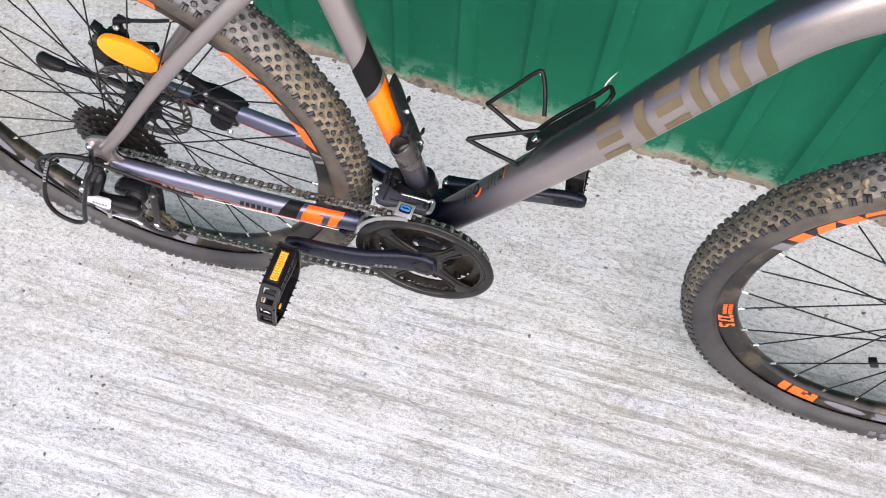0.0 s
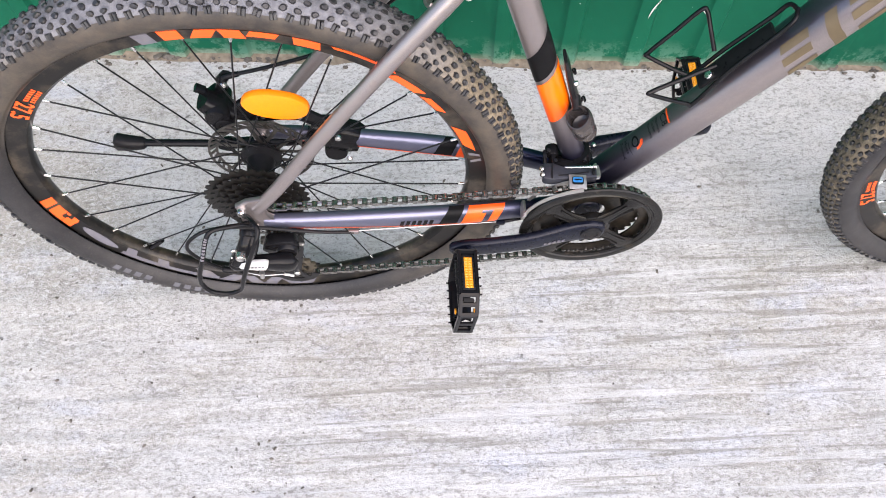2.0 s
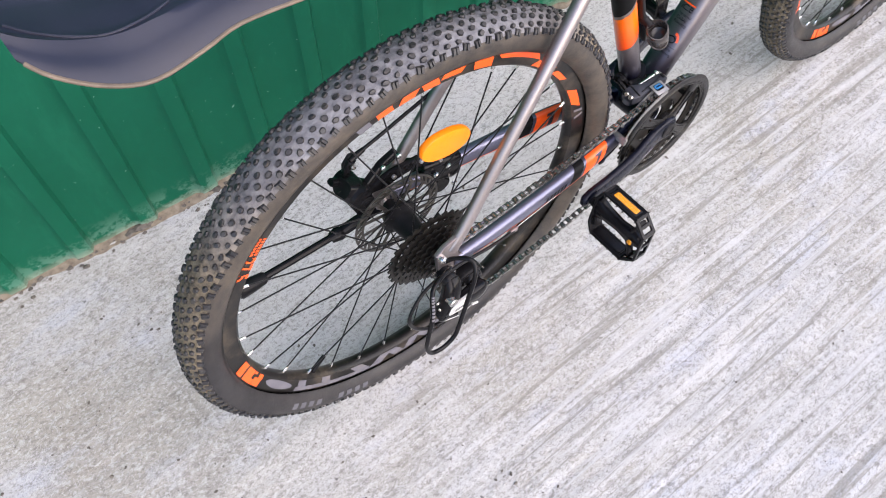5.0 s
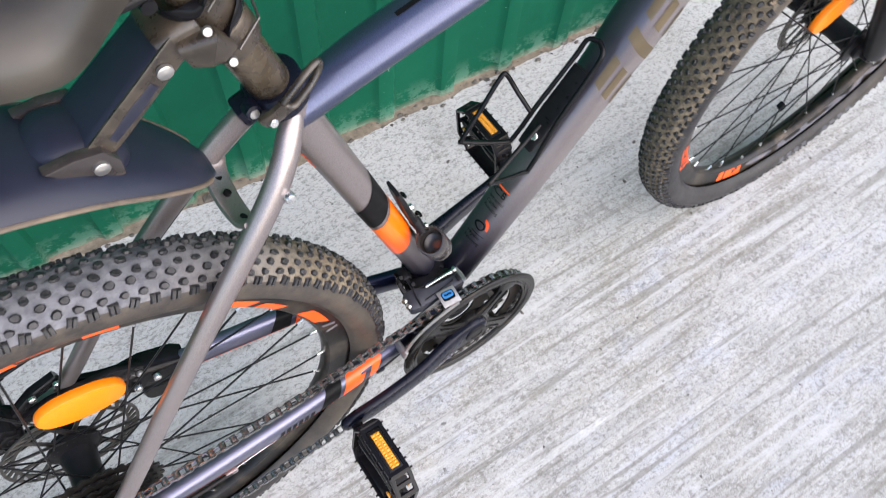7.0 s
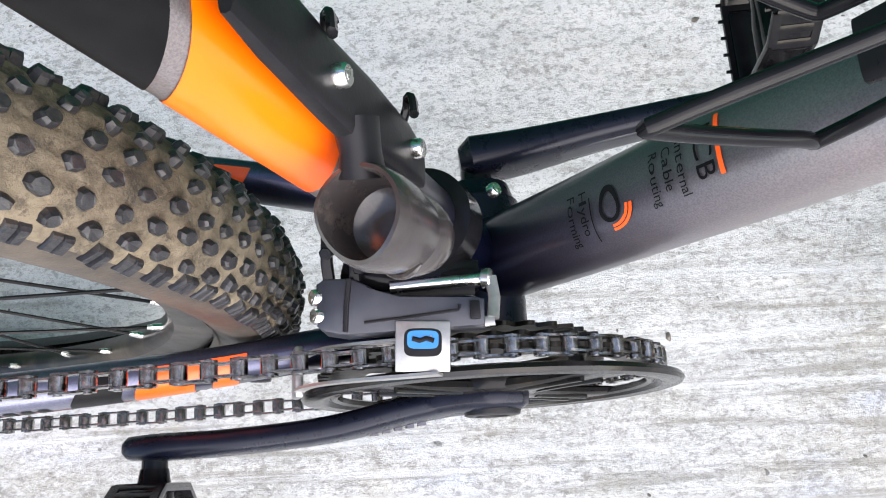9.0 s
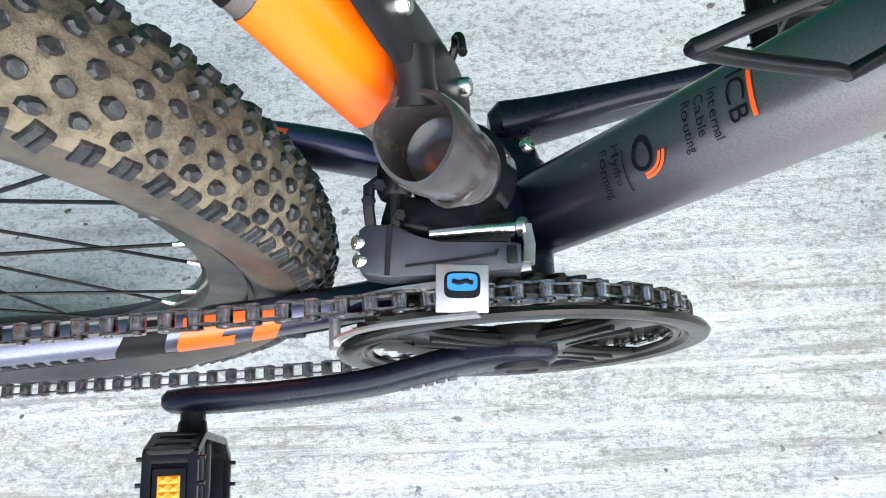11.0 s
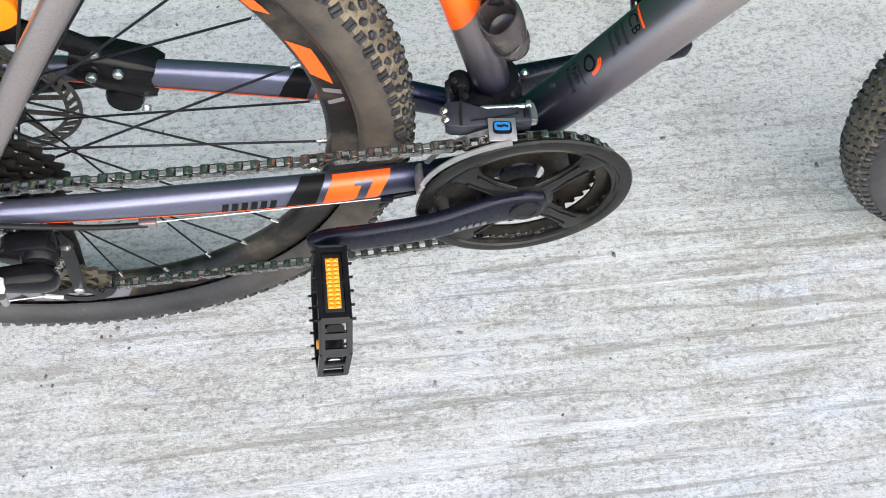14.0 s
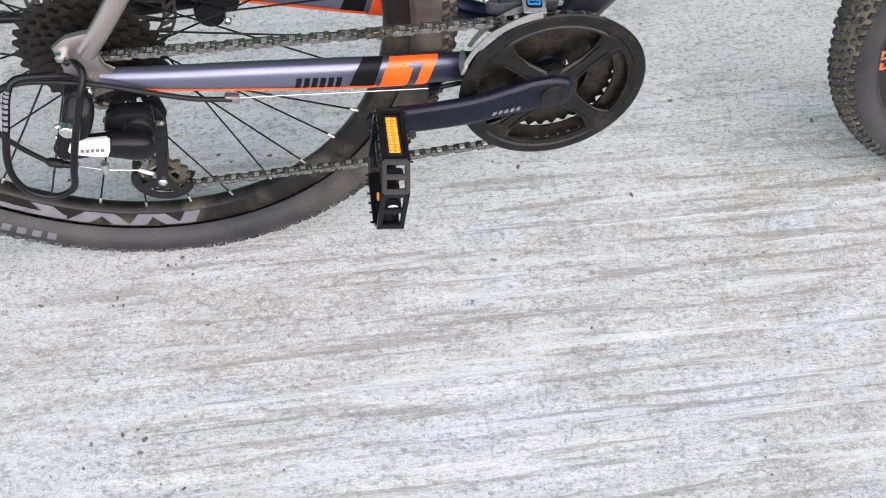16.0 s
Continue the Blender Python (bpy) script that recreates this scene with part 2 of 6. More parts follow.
M_clip = worn("brown_grey_clip_plastic", (0.022, 0.019, 0.020), (0.040, 0.034, 0.032), 0.20, scale=70, bump=0.10, dust=(0.12, 0.10, 0.08), dusty=(0.55, 0.85))
M_fd = worn("blue_grey_coated_alloy", (0.022, 0.024, 0.032), (0.034, 0.036, 0.046), 0.36, 0.4, bump=0.05)
M_guard = worn("dusty_chain_guard_plastic", (0.005, 0.005, 0.005), (0.010, 0.0095, 0.009), 0.18, spec=0.2, dust=(0.040, 0.030, 0.021), dusty=(0.54, 0.95))
M_mud = worn("grey_mudguard_plastic", (0.010, 0.012, 0.023), (0.017, 0.0195, 0.034), 0.38, scale=14, bump=0.05, spec=0.3, dust=(0.040, 0.037, 0.040), dusty=(0.55, 0.9))
M_clod = worn("pale_dry_mud", (0.095, 0.070, 0.046), (0.185, 0.142, 0.098), 0.9, scale=200, bump=0.5)
M_hem = worn("dusty_brown_hem", (0.07, 0.052, 0.038), (0.14, 0.105, 0.075), 0.6, bump=0.1)
M_saddle = worn("dark_brown_saddle_cover", (0.012, 0.0095, 0.0065), (0.022, 0.017, 0.012), 0.38, scale=30, bump=0.15)
M_post = worn("dusty_seat_post_alloy", (0.012, 0.0095, 0.0068), (0.085, 0.066, 0.045), 0.26, 0.35, scale=38, bump=0.15, dust=(0.13, 0.100, 0.070), dusty=(0.52, 0.80))
M_strap = worn("brown_dusty_clamp_plastic", (0.012, 0.0098, 0.0078), (0.038, 0.030, 0.023), 0.28, scale=50, bump=0.15, dust=(0.085, 0.066, 0.048), dusty=(0.48, 0.78))
M_steel = worn("dull_steel", (0.30, 0.29, 0.28), (0.42, 0.41, 0.40), 0.38, 0.9, dust=(0.20, 0.17, 0.13), dusty=(0.6, 0.9))
M_rotor = worn("dark_rotor_steel", (0.045, 0.042, 0.040), (0.125, 0.118, 0.110), 0.40, 0.7, 90, dust=(0.10, 0.086, 0.070), dusty=(0.5, 0.8))
M_bolt = worn("bright_bolt_steel", (0.60, 0.59, 0.57), (0.75, 0.74, 0.72), 0.25, 1.0, bump=0.0)
M_chain = worn("oily_chain_steel", (0.16, 0.152, 0.143), (0.50, 0.49, 0.47), 0.20, 0.95, 260, dust=(0.016, 0.014, 0.012), dusty=(0.51, 0.64))
M_sprocket = worn("grimy_sprocket_steel", (0.009, 0.0085, 0.0080), (0.026, 0.0235, 0.0215), 0.40, 0.6, 120, dust=(0.034, 0.027, 0.020), dusty=(0.58, 0.85))
M_ring = worn("greasy_chainring_steel", (0.008, 0.0070, 0.0058), (0.055, 0.046, 0.036), 0.32, 0.75, 120, dust=(0.045, 0.030, 0.018), dusty=(0.50, 0.75))
M_pulley = worn("grimy_brown_pulley", (0.022, 0.018, 0.012), (0.065, 0.053, 0.036), 0.5, 0.0, 160, dust=(0.09, 0.075, 0.05), dusty=(0.55, 0.8))
M_silver = worn("brushed_silver", (0.27, 0.267, 0.262), (0.37, 0.366, 0.36), 0.38, 0.75, 200, bump=0.03)
M_white = worn("light_grey_plastic", (0.46, 0.46, 0.45), (0.54, 0.54, 0.53), 0.4, bump=0.03)
M_orange = worn("orange_decal", (0.84, 0.080, 0.009), (0.92, 0.098, 0.012), 0.36, scale=20, bump=0.02)
M_orange2 = worn("amber_orange_paint", (0.95, 0.150, 0.003), (1.0, 0.180, 0.004), 0.33, scale=20, bump=0.02, coat=0.3)
m = Mat("orange_block_fading_to_red", 0.33, coat=0.3)
m.color(m.mix(m.ramp(m.axis(2), 0.435, 0.505), (0.84, 0.050, 0.007), (0.95, 0.135, 0.002)))
M_seatblock = m.bump(m.noise(600.0, 3.0), 0.02, 0.0005).m
M_amber = worn("amber_reflector_plastic", (0.90, 0.190, 0.002), (0.95, 0.22, 0.004), 0.35, scale=300, fine=900, bump=0.35, coat=0.1)
M_yellow = worn("yellow_amber_prism", (0.55, 0.20, 0.004), (0.70, 0.28, 0.008), 0.25, scale=500, fine=700, bump=0.6)
M_gold = worn("bronze_decal_print", (0.068, 0.051, 0.029), (0.092, 0.070, 0.041), 0.55, 0.0, bump=0.02, spec=0.3)
M_dark = worn("black_decal_print", (0.004, 0.004, 0.0045), (0.007, 0.007, 0.0075), 0.45, bump=0.02, spec=0.08)
M_lilac = worn("grey_rim_print", (0.085, 0.083, 0.100), (0.120, 0.117, 0.135), 0.45, bump=0.05, dust=(0.16, 0.14, 0.115), dusty=(0.5, 0.8))
M_print = worn("grey_sidewall_print", (0.060, 0.061, 0.072), (0.085, 0.086, 0.098), 0.6, bump=0.05)
M_rim = worn("black_rim_alloy", (0.006, 0.0056, 0.0056), (0.012, 0.011, 0.0105), 0.32, 0.2, 30, dust=(0.078, 0.062, 0.046), dusty=(0.46, 0.72), spec=0.3)
M_blue = worn("blue_sticker", (0.006, 0.13, 0.36), (0.010, 0.18, 0.44), 0.3, bump=0.0)
M_cable = worn("bare_cable_steel", (0.36, 0.36, 0.37), (0.46, 0.46, 0.47), 0.35, 0.9, bump=0.0)
M_soil = worn("brown_soil", (0.12, 0.095, 0.07), (0.24, 0.20, 0.155), 0.95, scale=80, bump=0.6)
M_crumb = worn("dark_crumbs", (0.05, 0.045, 0.04), (0.16, 0.14, 0.12), 0.9, scale=90, bump=0.3)
M_pale = worn("pale_dry_stalk", (0.55, 0.48, 0.42), (0.68, 0.60, 0.54), 0.8, bump=0.2)

# ---------------------------------------------------------------- mesh helpers
Y = Vector((0, 1, 0))


def part(name, bm, material, parent=None, label="", smooth=True, category="", kind="", at=None):
    bmesh.ops.recalc_face_normals(bm, faces=bm.faces)
    me = bpy.data.meshes.new(name)
    bm.to_mesh(me)
    bm.free()
    me.materials.append(material)
    if smooth:
        for p in me.polygons:
            p.use_smooth = True
        me.set_sharp_from_angle(angle=radians(38))
    ob = new(name, me)
    ob.parent = parent
    if at is not None:
        ob.matrix_basis = at
    return tagged(ob, label, category, "", kind)


def glide(points, k=6):
    """A smooth curve through points."""
    p = [Vector(q) for q in points]
    p = [2 * p[0] - p[1]] + p + [2 * p[-1] - p[-2]]
    out = []
    for a, b, c, d in zip(p, p[1:], p[2:], p[3:]):
        for i in range(k):
            t = i / k
            out.append(0.5 * ((2 * b) + (c - a) * t + (2 * a - 5 * b + 4 * c - d) * t * t + (3 * b - a - 3 * c + d) * t ** 3))
    return out + [p[-2]]


def tube(bm, points, r, n=12, ref=None, closed=False, caps=True):
    """A pipe along points; r: a radius, or a list of radii or (side, up) pairs; ref: the side direction of flattened pipes."""
    p = [Vector(q) for q in points]
    m = len(p)
    rs = r if isinstance(r, list) else [r] * m
    side, rings = None, []
    for i in range(m):
        d = (p[(i + 1) % m] - p[i - 1]) if closed else (p[min(i + 1, m - 1)] - p[max(i - 1, 0)])
        d.normalize()
        if ref is not None:
            s = ref - ref.dot(d) * d
        elif side is None:
            s = d.orthogonal()
        else:
            s = side - side.dot(d) * d
        side = s.normalized()
        up = d.cross(side)
        a, b = rs[i] if isinstance(rs[i], tuple) else (rs[i], rs[i])
        rings.append([bm.verts.new(p[i] + a * math.cos(2 * math.pi * k / n) * side + b * math.sin(2 * math.pi * k / n) * up) for k in range(n)])
    for i in range(m if closed else m - 1):
        u, v = rings[i], rings[(i + 1) % m]
        for k in range(n):
            bm.faces.new((u[k], u[(k + 1) % n], v[(k + 1) % n], v[k]))
    if caps and not closed:
        bm.faces.new(rings[0][::-1])
        bm.faces.new(rings[-1])
    return bm


def rod(bm, a, b, r, n=12, r2=None):
    return tube(bm, [a, b], [r, r if r2 is None else r2], n)


def block(bm, centre, size, bevel=0.001, turn=(0, 0, 0), seg=2):
    """A box with rounded edges."""
    m = pose(*centre, *turn) @ Matrix.Diagonal((*size, 1))
    made = bmesh.ops.create_cube(bm, size=1, matrix=m)
    if bevel:
        edges = {e for v in made["verts"] for e in v.link_edges}
        bmesh.ops.bevel(bm, geom=list(edges), offset=bevel, segments=seg, affect="EDGES", profile=0.5)
    return bm


def lathe(bm, profile, n=48, closed=False, centre=(0, 0, 0)):
    """Turns (radius, y) pairs about the y axis through centre."""
    c = Vector(centre)
    rings = []
    for i in range(n):
        a = 2 * math.pi * i / n
        rings.append([bm.verts.new(c + Vector((r * math.cos(a), y, r * math.sin(a)))) for r, y in profile])
    m = len(profile)
    for i in range(n):
        u, v = rings[i], rings[(i + 1) % n]
        for k in range(m if closed else m - 1):
            bm.faces.new((u[k], u[(k + 1) % m], v[(k + 1) % m], v[k]))
    if not closed:
        if profile[0][0] > 1e-6:
            bm.faces.new([g[0] for g in rings])
        if profile[-1][0] > 1e-6:
            bm.faces.new([g[-1] for g in rings][::-1])
    return bm


def slab(bm, outline, y0, y1, bevel=0.0):
    """An outline in x and z, drawn out from y0 to y1."""
    a = [bm.verts.new((x, y0, z)) for x, z in outline]
    b = [bm.verts.new((x, y1, z)) for x, z in outline]
    n = len(a)
    faces = [bm.faces.new(a), bm.faces.new(b[::-1])]
    for k in range(n):
        faces.append(bm.faces.new((a[k], b[k], b[(k + 1) % n], a[(k + 1) % n])))
    if bevel:
        rims = [e for f in faces[:2] for e in f.edges]
        bmesh.ops.bevel(bm, geom=rims, offset=bevel, segments=2, affect="EDGES", profile=0.5)
    return bm


def annulus(bm, outer, inner, y0, y1, centre=(0, 0, 0)):
    """A ring-shaped plate between two closed outlines with equally many (x, z) points."""
    cx, cy, cz = centre
    loops = [[bm.verts.new((cx + x, cy + y, cz + z)) for x, z in o] for o, y in ((outer, y0), (inner, y0), (inner, y1), (outer, y1))]
    n = len(outer)
    for k in range(n):
        j = (k + 1) % n
        for u, v in zip(loops, loops[1:] + loops[:1]):
            bm.faces.new((u[k], u[j], v[j], v[k]))
    return bm


def circle(r, n, start=0.0):
    return [(r * math.cos(start + 2 * math.pi * k / n), r * math.sin(start + 2 * math.pi * k / n)) for k in range(n)]


def toothed(teeth, r, depth=0.0042):
    """Outline of a sprocket: r to the pitch line, six points a tooth."""
    out = []
    for k in range(teeth):
        for f, e in ((0.0, -0.55), (0.17, -0.35), (0.36, 0.35), (0.45, 0.5), (0.60, 0.5), (0.69, 0.35), (0.88, -0.35)):
            a = 2 * math.pi * (k + f) / teeth
            out.append(((r + e * depth * 2 * 0.6) * math.cos(a), (r + e * depth * 2 * 0.6) * math.sin(a)))
    return out


def bolt(bm, p, way, r=0.0035, h=0.004, sides=12):
    p, way = Vector(p), Vector(way).normalized()
    tube(bm, [p, p + way * h * 0.8, p + way * h], [r, r, r * 0.82], sides)
    return tube(bm, [p + way * h, p + way * (h - 0.0001), p + way * h * 1.02], [r * 0.5, r * 0.5, r * 0.45], 6)


def skin(fn, us, vs, bm=None):
    """A sheet of fn(u, v) over two lists."""
    bm = bm or bmesh.new()
    g = [[bm.verts.new(fn(u, v)) for v in vs] for u in us]
    for i in range(len(us) - 1):
        for j in range(len(vs) - 1):
            bm.faces.new((g[i][j], g[i + 1][j], g[i + 1][j + 1], g[i][j + 1]))
    return bm


def steps(a, b, n):
    return [a + (b - a) * i / n for i in range(n + 1)]


def patch(bm, fn, corners, n=6, m=6):
    """A four-cornered decal laid on a surface fn(u, v)."""
    (a, b, c, d) = [Vector((*q, 0)) for q in corners]

    def on(s, t):
        q = (a * (1 - s) + b * s) * (1 - t) + (d * (1 - s) + c * s) * t
        return fn(q.x, q.y)
    return skin(on, steps(0, 1, n), steps(0, 1, m), bm)


def lettering(text, size, fn, bm=None, bold=0.0):
    """Words in the built-in font, laid on a surface by fn(x, y)."""
    data = bpy.data.curves.new("words", "FONT")
    data.body, data.size, data.resolution_u, data.offset = text, size, 3, bold
    ob = new("words", data)
    bpy.context.view_layer.update()
    me = bpy.data.meshes.new_from_object(ob.evaluated_get(bpy.context.evaluated_depsgraph_get()))
    bpy.data.objects.remove(ob)
    bm = bm or bmesh.new()
    vs = [bm.verts.new(fn(v.co.x, v.co.y)) for v in me.vertices]
    for p in me.polygons:
        bm.faces.new([vs[i] for i in p.vertices])
    bpy.data.meshes.remove(me)
    return bm


def B():
    return bmesh.new()


# ---------------------------------------------------------------- ground
table = np.random.RandomState(3).rand(8, 256, 256)


def vnoise(x, y, k=0):
    xi, yi = np.floor(x).astype(int), np.floor(y).astype(int)
    fx, fy = x - xi, y - yi
    fx, fy = fx * fx * (3 - 2 * fx), fy * fy * (3 - 2 * fy)
    g = table[k]
    a, b = g[xi % 256, yi % 256], g[(xi + 1) % 256, yi % 256]
    c, d = g[xi % 256, (yi + 1) % 256], g[(xi + 1) % 256, (yi + 1) % 256]
    return (a * (1 - fx) + b * fx) * (1 - fy) + (c * (1 - fx) + d * fx) * fy


def concrete_height(x, y):
    warp = 0.02 * (vnoise(x * 3, y * 3, 4) - 0.5)
    streak = 0.0022 * (vnoise(x * 2.5, (y + warp) * 55, 0) - 0.5) + 0.0012 * (vnoise(x * 7, (y + warp) * 120, 1) - 0.5)
    lumps = 0.0014 * (vnoise(x * 60, y * 60, 2) - 0.5) + 0.0012 * (vnoise(x * 22, y * 22, 3) - 0.5)
    calm = np.clip((vnoise(x * 2.2, y * 2.2, 5) - 0.25) * 2, 0.15, 1)
    return streak * calm + lumps - 0.0004


gx = np.concatenate([[-400, -60, -12, -4, -2], np.arange(-1.1, 2.0, 0.0075), [2.6, 5, 14, 60, 400]])
gy = np.concatenate([[-400, -60, -12, -4, -2, -1.4], np.arange(-1.0, 0.62, 0.006), [1, 3, 12, 60, 400]])
GX, GY = np.meshgrid(gx, gy, indexing="ij")
near = np.clip((1.9 - np.abs(GX - 0.45) * 1.2), 0, 1) * np.clip((1.0 - np.abs(GY + 0.2)) * 8, 0, 1)
verts = np.stack([GX, GY, concrete_height(GX, GY) * near], -1).reshape(-1, 3)
nx, ny = len(gx), len(gy)
quad = np.arange(nx * ny).reshape(nx, ny)
faces = np.stack([quad[:-1, :-1], quad[1:, :-1], quad[1:, 1:], quad[:-1, 1:]], -1).reshape(-1, 4)
me = bpy.data.meshes.new("ground")
me.from_pydata(verts.tolist(), [], faces.tolist())
for p in me.polygons:
    p.use_smooth = True
me.materials.append(M_concrete)
tagged(new("ground", me), "pale weathered concrete with rough streaks and stains", "ground", kind="structure")

# ---------------------------------------------------------------- fence
FENCE = pose(0, 0.485, 0, 0, 0, -4.23)
PITCH = 0.1248
fence = new("fence")
fence.matrix_world = FENCE
tagged(fence, "green painted corrugated sheet metal fence, chipped along its foot", "fence")


def fence_sheet(x0, ribs, lap):
    """One sheet: wide flats with narrow raised ribs, a ragged foot and a rolled thickness."""
    prof = []
    for k in range(ribs):
        for f, y in ((0.0, 0.0), (0.62, 0.0), (0.68, -0.0035), (0.72, -0.009), (0.75, -0.0095), (0.92, -0.0095), (0.95, -0.009), (0.99, -0.0015)):
            prof.append((x0 + (k + f) * PITCH, y + lap))
    prof.append((x0 + ribs * PITCH + 0.012, lap))
    zs = [0.0, 0.006, 0.02, 0.06, 0.15, 0.4, 0.8, 1.1, 1.45]
    rnd = random.Random(int(x0 * 100) + 7)
    foot = [-0.006 + 0.004 * rnd.random() for _ in prof]

    def on(u, v):
        x, y = prof[u]
        return Vector((x, y + 0.0012 * math.sin(x * 9 + v * 3), v + (foot[u] if v == 0.0 else 0)))
    bm = skin(on, list(range(len(prof))), zs)
    made = bmesh.ops.extrude_face_region(bm, geom=bm.faces[:])
    for v in made["geom"]:
        if isinstance(v, bmesh.types.BMVert):
            v.co.y += 0.0015
    return bm


for k, first in enumerate((-3.8839, -2.8855, -1.8871, -0.8887, 0.1097, 1.1081, 2.1065, 3.1049, 4.1033, 5.1017)):
    part("sheet", fence_sheet(first + 0.03, 8, 0.0018 * (k % 2)), M_green, fence)
bm = B()
for z in (0.35, 1.2):
    block(bm, (1.0, 0.028, z), (10.0, 0.03, 0.04), 0.002)
part("rail", bm, M_plastic, fence)
for x in (-3.0, -0.6, 1.8, 4.0, 5.9):
    part("post", block(B(), (x, 0.075, 0.72), (0.06, 0.06, 1.44), 0.004), M_plastic, fence)

bm = B()
rnd = random.Random(11)
for k in range(420):
    x = rnd.uniform(-1.6, 2.2)
    d = abs(rnd.gauss(0, 0.013))
    r = rnd.uniform(0.0012, 0.005) * (1.0 if rnd.random() < 0.93 else 1.8)
    c = FENCE @ Vector((x, -0.004 - d, r * 0.3))
    made = bmesh.ops.create_icosphere(bm, subdivisions=1, radius=r, matrix=Matrix.Translation(c) @ Matrix.Diagonal((1.4, 1, 0.6, 1)))
    for v in made["verts"]:
        v.co += Vector([rnd.uniform(-r, r) * 0.3 for _ in range(3)])
part("fence_foot_gravel", bm, M_crumb, None, "brown grit and crumbs along the foot of the fence", False, "gravel", "stuff")


def soil(u, v):
    p = FENCE @ Vector((u, 0.012 - v * (0.021 + 0.018 * float(vnoise(np.array(u * 6.0 + 40), np.array(2.5), 6))), 0))
    h = 0.008 * (1 - v) * (0.4 + float(vnoise(np.array(u * 30 + 90), np.array(v * 3 + 5), 7))) - 0.0012
    return Vector((p.x, p.y, h))


part("soil_strip", skin(soil, steps(-1.6, 2.2, 260), steps(0, 1, 5)), M_soil, None, "thin strip of brown soil along the foot of the fence", True, "soil", "stuff")
bm = B()
rnd = random.Random(5)
spots = [(0.246, 0.195), (0.11, 0.12), (0.452, 0.064), (0.968, 0.155), (1.14, 0.197), (0.60, 0.0), (0.90, 0.10), (0.70, 0.16), (1.02, 0.40), (0.66, 0.30)]
spots += [(rnd.uniform(-0.9, 1.8), rnd.uniform(-0.9, 0.44)) for _ in range(150)]
spots += [(rnd.uniform(-0.75, 0.08), rnd.uniform(-0.45, 0.40)) for _ in range(170)]
for k, (x, y) in enumerate(spots):
    r = 0.0030 if k < 10 else rnd.uniform(0.0006, 0.0019) if k < 160 else rnd.uniform(0.0008, 0.0027)
    made = bmesh.ops.create_icosphere(bm, subdivisions=1, radius=r, matrix=pose(x, y, r * 0.2, 0, 0, rnd.uniform(0, 180)) @ Matrix.Diagonal((1.5, 0.9, 0.5, 1)))
    for v in made["verts"]:
        v.co += Vector([rnd.uniform(-r, r) * 0.25 for _ in range(3)])
part("ground_crumbs", bm, M_crumb, None, "dark crumbs and grit scattered on the concrete", False, "crumbs", "stuff")

# ---------------------------------------------------------------- bike: wheels
R = 0.346
bike = new("mountain_bike")
bike.matrix_world = pose(0, 0, 0, -2.89, 0, 0)
tagged(bike, "grey hardtail mountain bike with orange decals leaning towards a fence", "bicycle")

CASE_R, CASE_W, CASE_H = 0.3185, 0.0290, 0.0225


def casing(phi, off=0.0):
    """Radius and y on the tyre casing; phi from the crown, in degrees."""
    a = radians(phi)
    return CASE_R + ((CASE_H if abs(phi) < 90 else 0.0270) + off) * math.cos(a), (CASE_W + off) * math.sin(a)


ROWS = ((-61, 0.0074, 0.0074), (-43, 0.0076, 0.0060), (-26, 0.0078, 0.0062), (-9, 0.0080, 0.0060), (9, 0.0080, 0.0060), (26, 0.0078, 0.0062), (43, 0.0076, 0.0060), (61, 0.0074, 0.0074))
COUNT = 138


def knob_shape(phi, ln, wd, rnd):
    """One tread knob, its base at the origin, x along the tread, z outward: an eight-sided stud, or a shoulder block cut by a sipe."""
    V, F = [], []
    high = 0.0038 if abs(phi) == 61 else 0.0048

    def stud(x0, lx, ly, sides, spin, h):
        n0 = len(V)
        worn_by = [rnd.uniform(0.86, 1.08) for _ in range(sides)]
        for z, f in ((-0.001, 1.22), (h * 0.72, 1.02), (h, 0.80)):
            for k in range(sides):
                b = spin + 2 * math.pi * k / sides
                g = f * (0.707 if sides == 4 else 0.5 * worn_by[k])
                V.append((x0 + math.cos(b) * lx * g, math.sin(b) * ly * g, z + (0 if z < 0 else rnd.uniform(-0.00035, 0.00035))))
        for lv in (0, 1):
            for k in range(sides):
                i, j = n0 + lv * sides + k, n0 + lv * sides + (k + 1) % sides
                F.append((i, j, j + sides, i + sides))
        F.append(tuple(n0 + 2 * sides + k for k in range(sides)))
    if abs(phi) == 61:
        for k in (-1, 1):
            stud(k * ln * 0.27, ln * 0.46, wd, 4, math.pi / 4, high * (1 - 0.06 * k))
    else:
        stud(0, ln * rnd.uniform(0.94, 1.06), wd * rnd.uniform(0.94, 1.06), 8, math.pi / 8, high)
    return V, F


def knob_places(rnd):
    """Row, angle and pose of each knob round the tyre."""
    for row, (phi, ln, wd) in enumerate(ROWS):
        for k in range(COUNT):
            th = 2 * math.pi * (k + 0.5 * (row % 2) + rnd.uniform(-0.06, 0.06)) / COUNT
            r, y = casing(phi + rnd.uniform(-1.6, 1.6), -rnd.uniform(0.0003, 0.0018))
            a = radians(phi)
            out = Vector((math.cos(a) * math.cos(th), math.sin(a), math.cos(a) * math.sin(th)))
            fwd = Vector((-math.sin(th), 0, math.cos(th)))
            yield row, math.degrees(th) % 360, Matrix.Translation((r * math.cos(th), y, r * math.sin(th))) @ Matrix((fwd, out.cross(fwd), out)).transposed().to_4x4() @ Matrix.Rotation(radians(rnd.uniform(-16, 16)), 4, "Z") @ Matrix.Rotation(radians(rnd.uniform(-5, 5)), 4, "Y") @ Matrix.Diagonal((rnd.uniform(0.88, 1.10), rnd.uniform(0.88, 1.10), 1, 1))


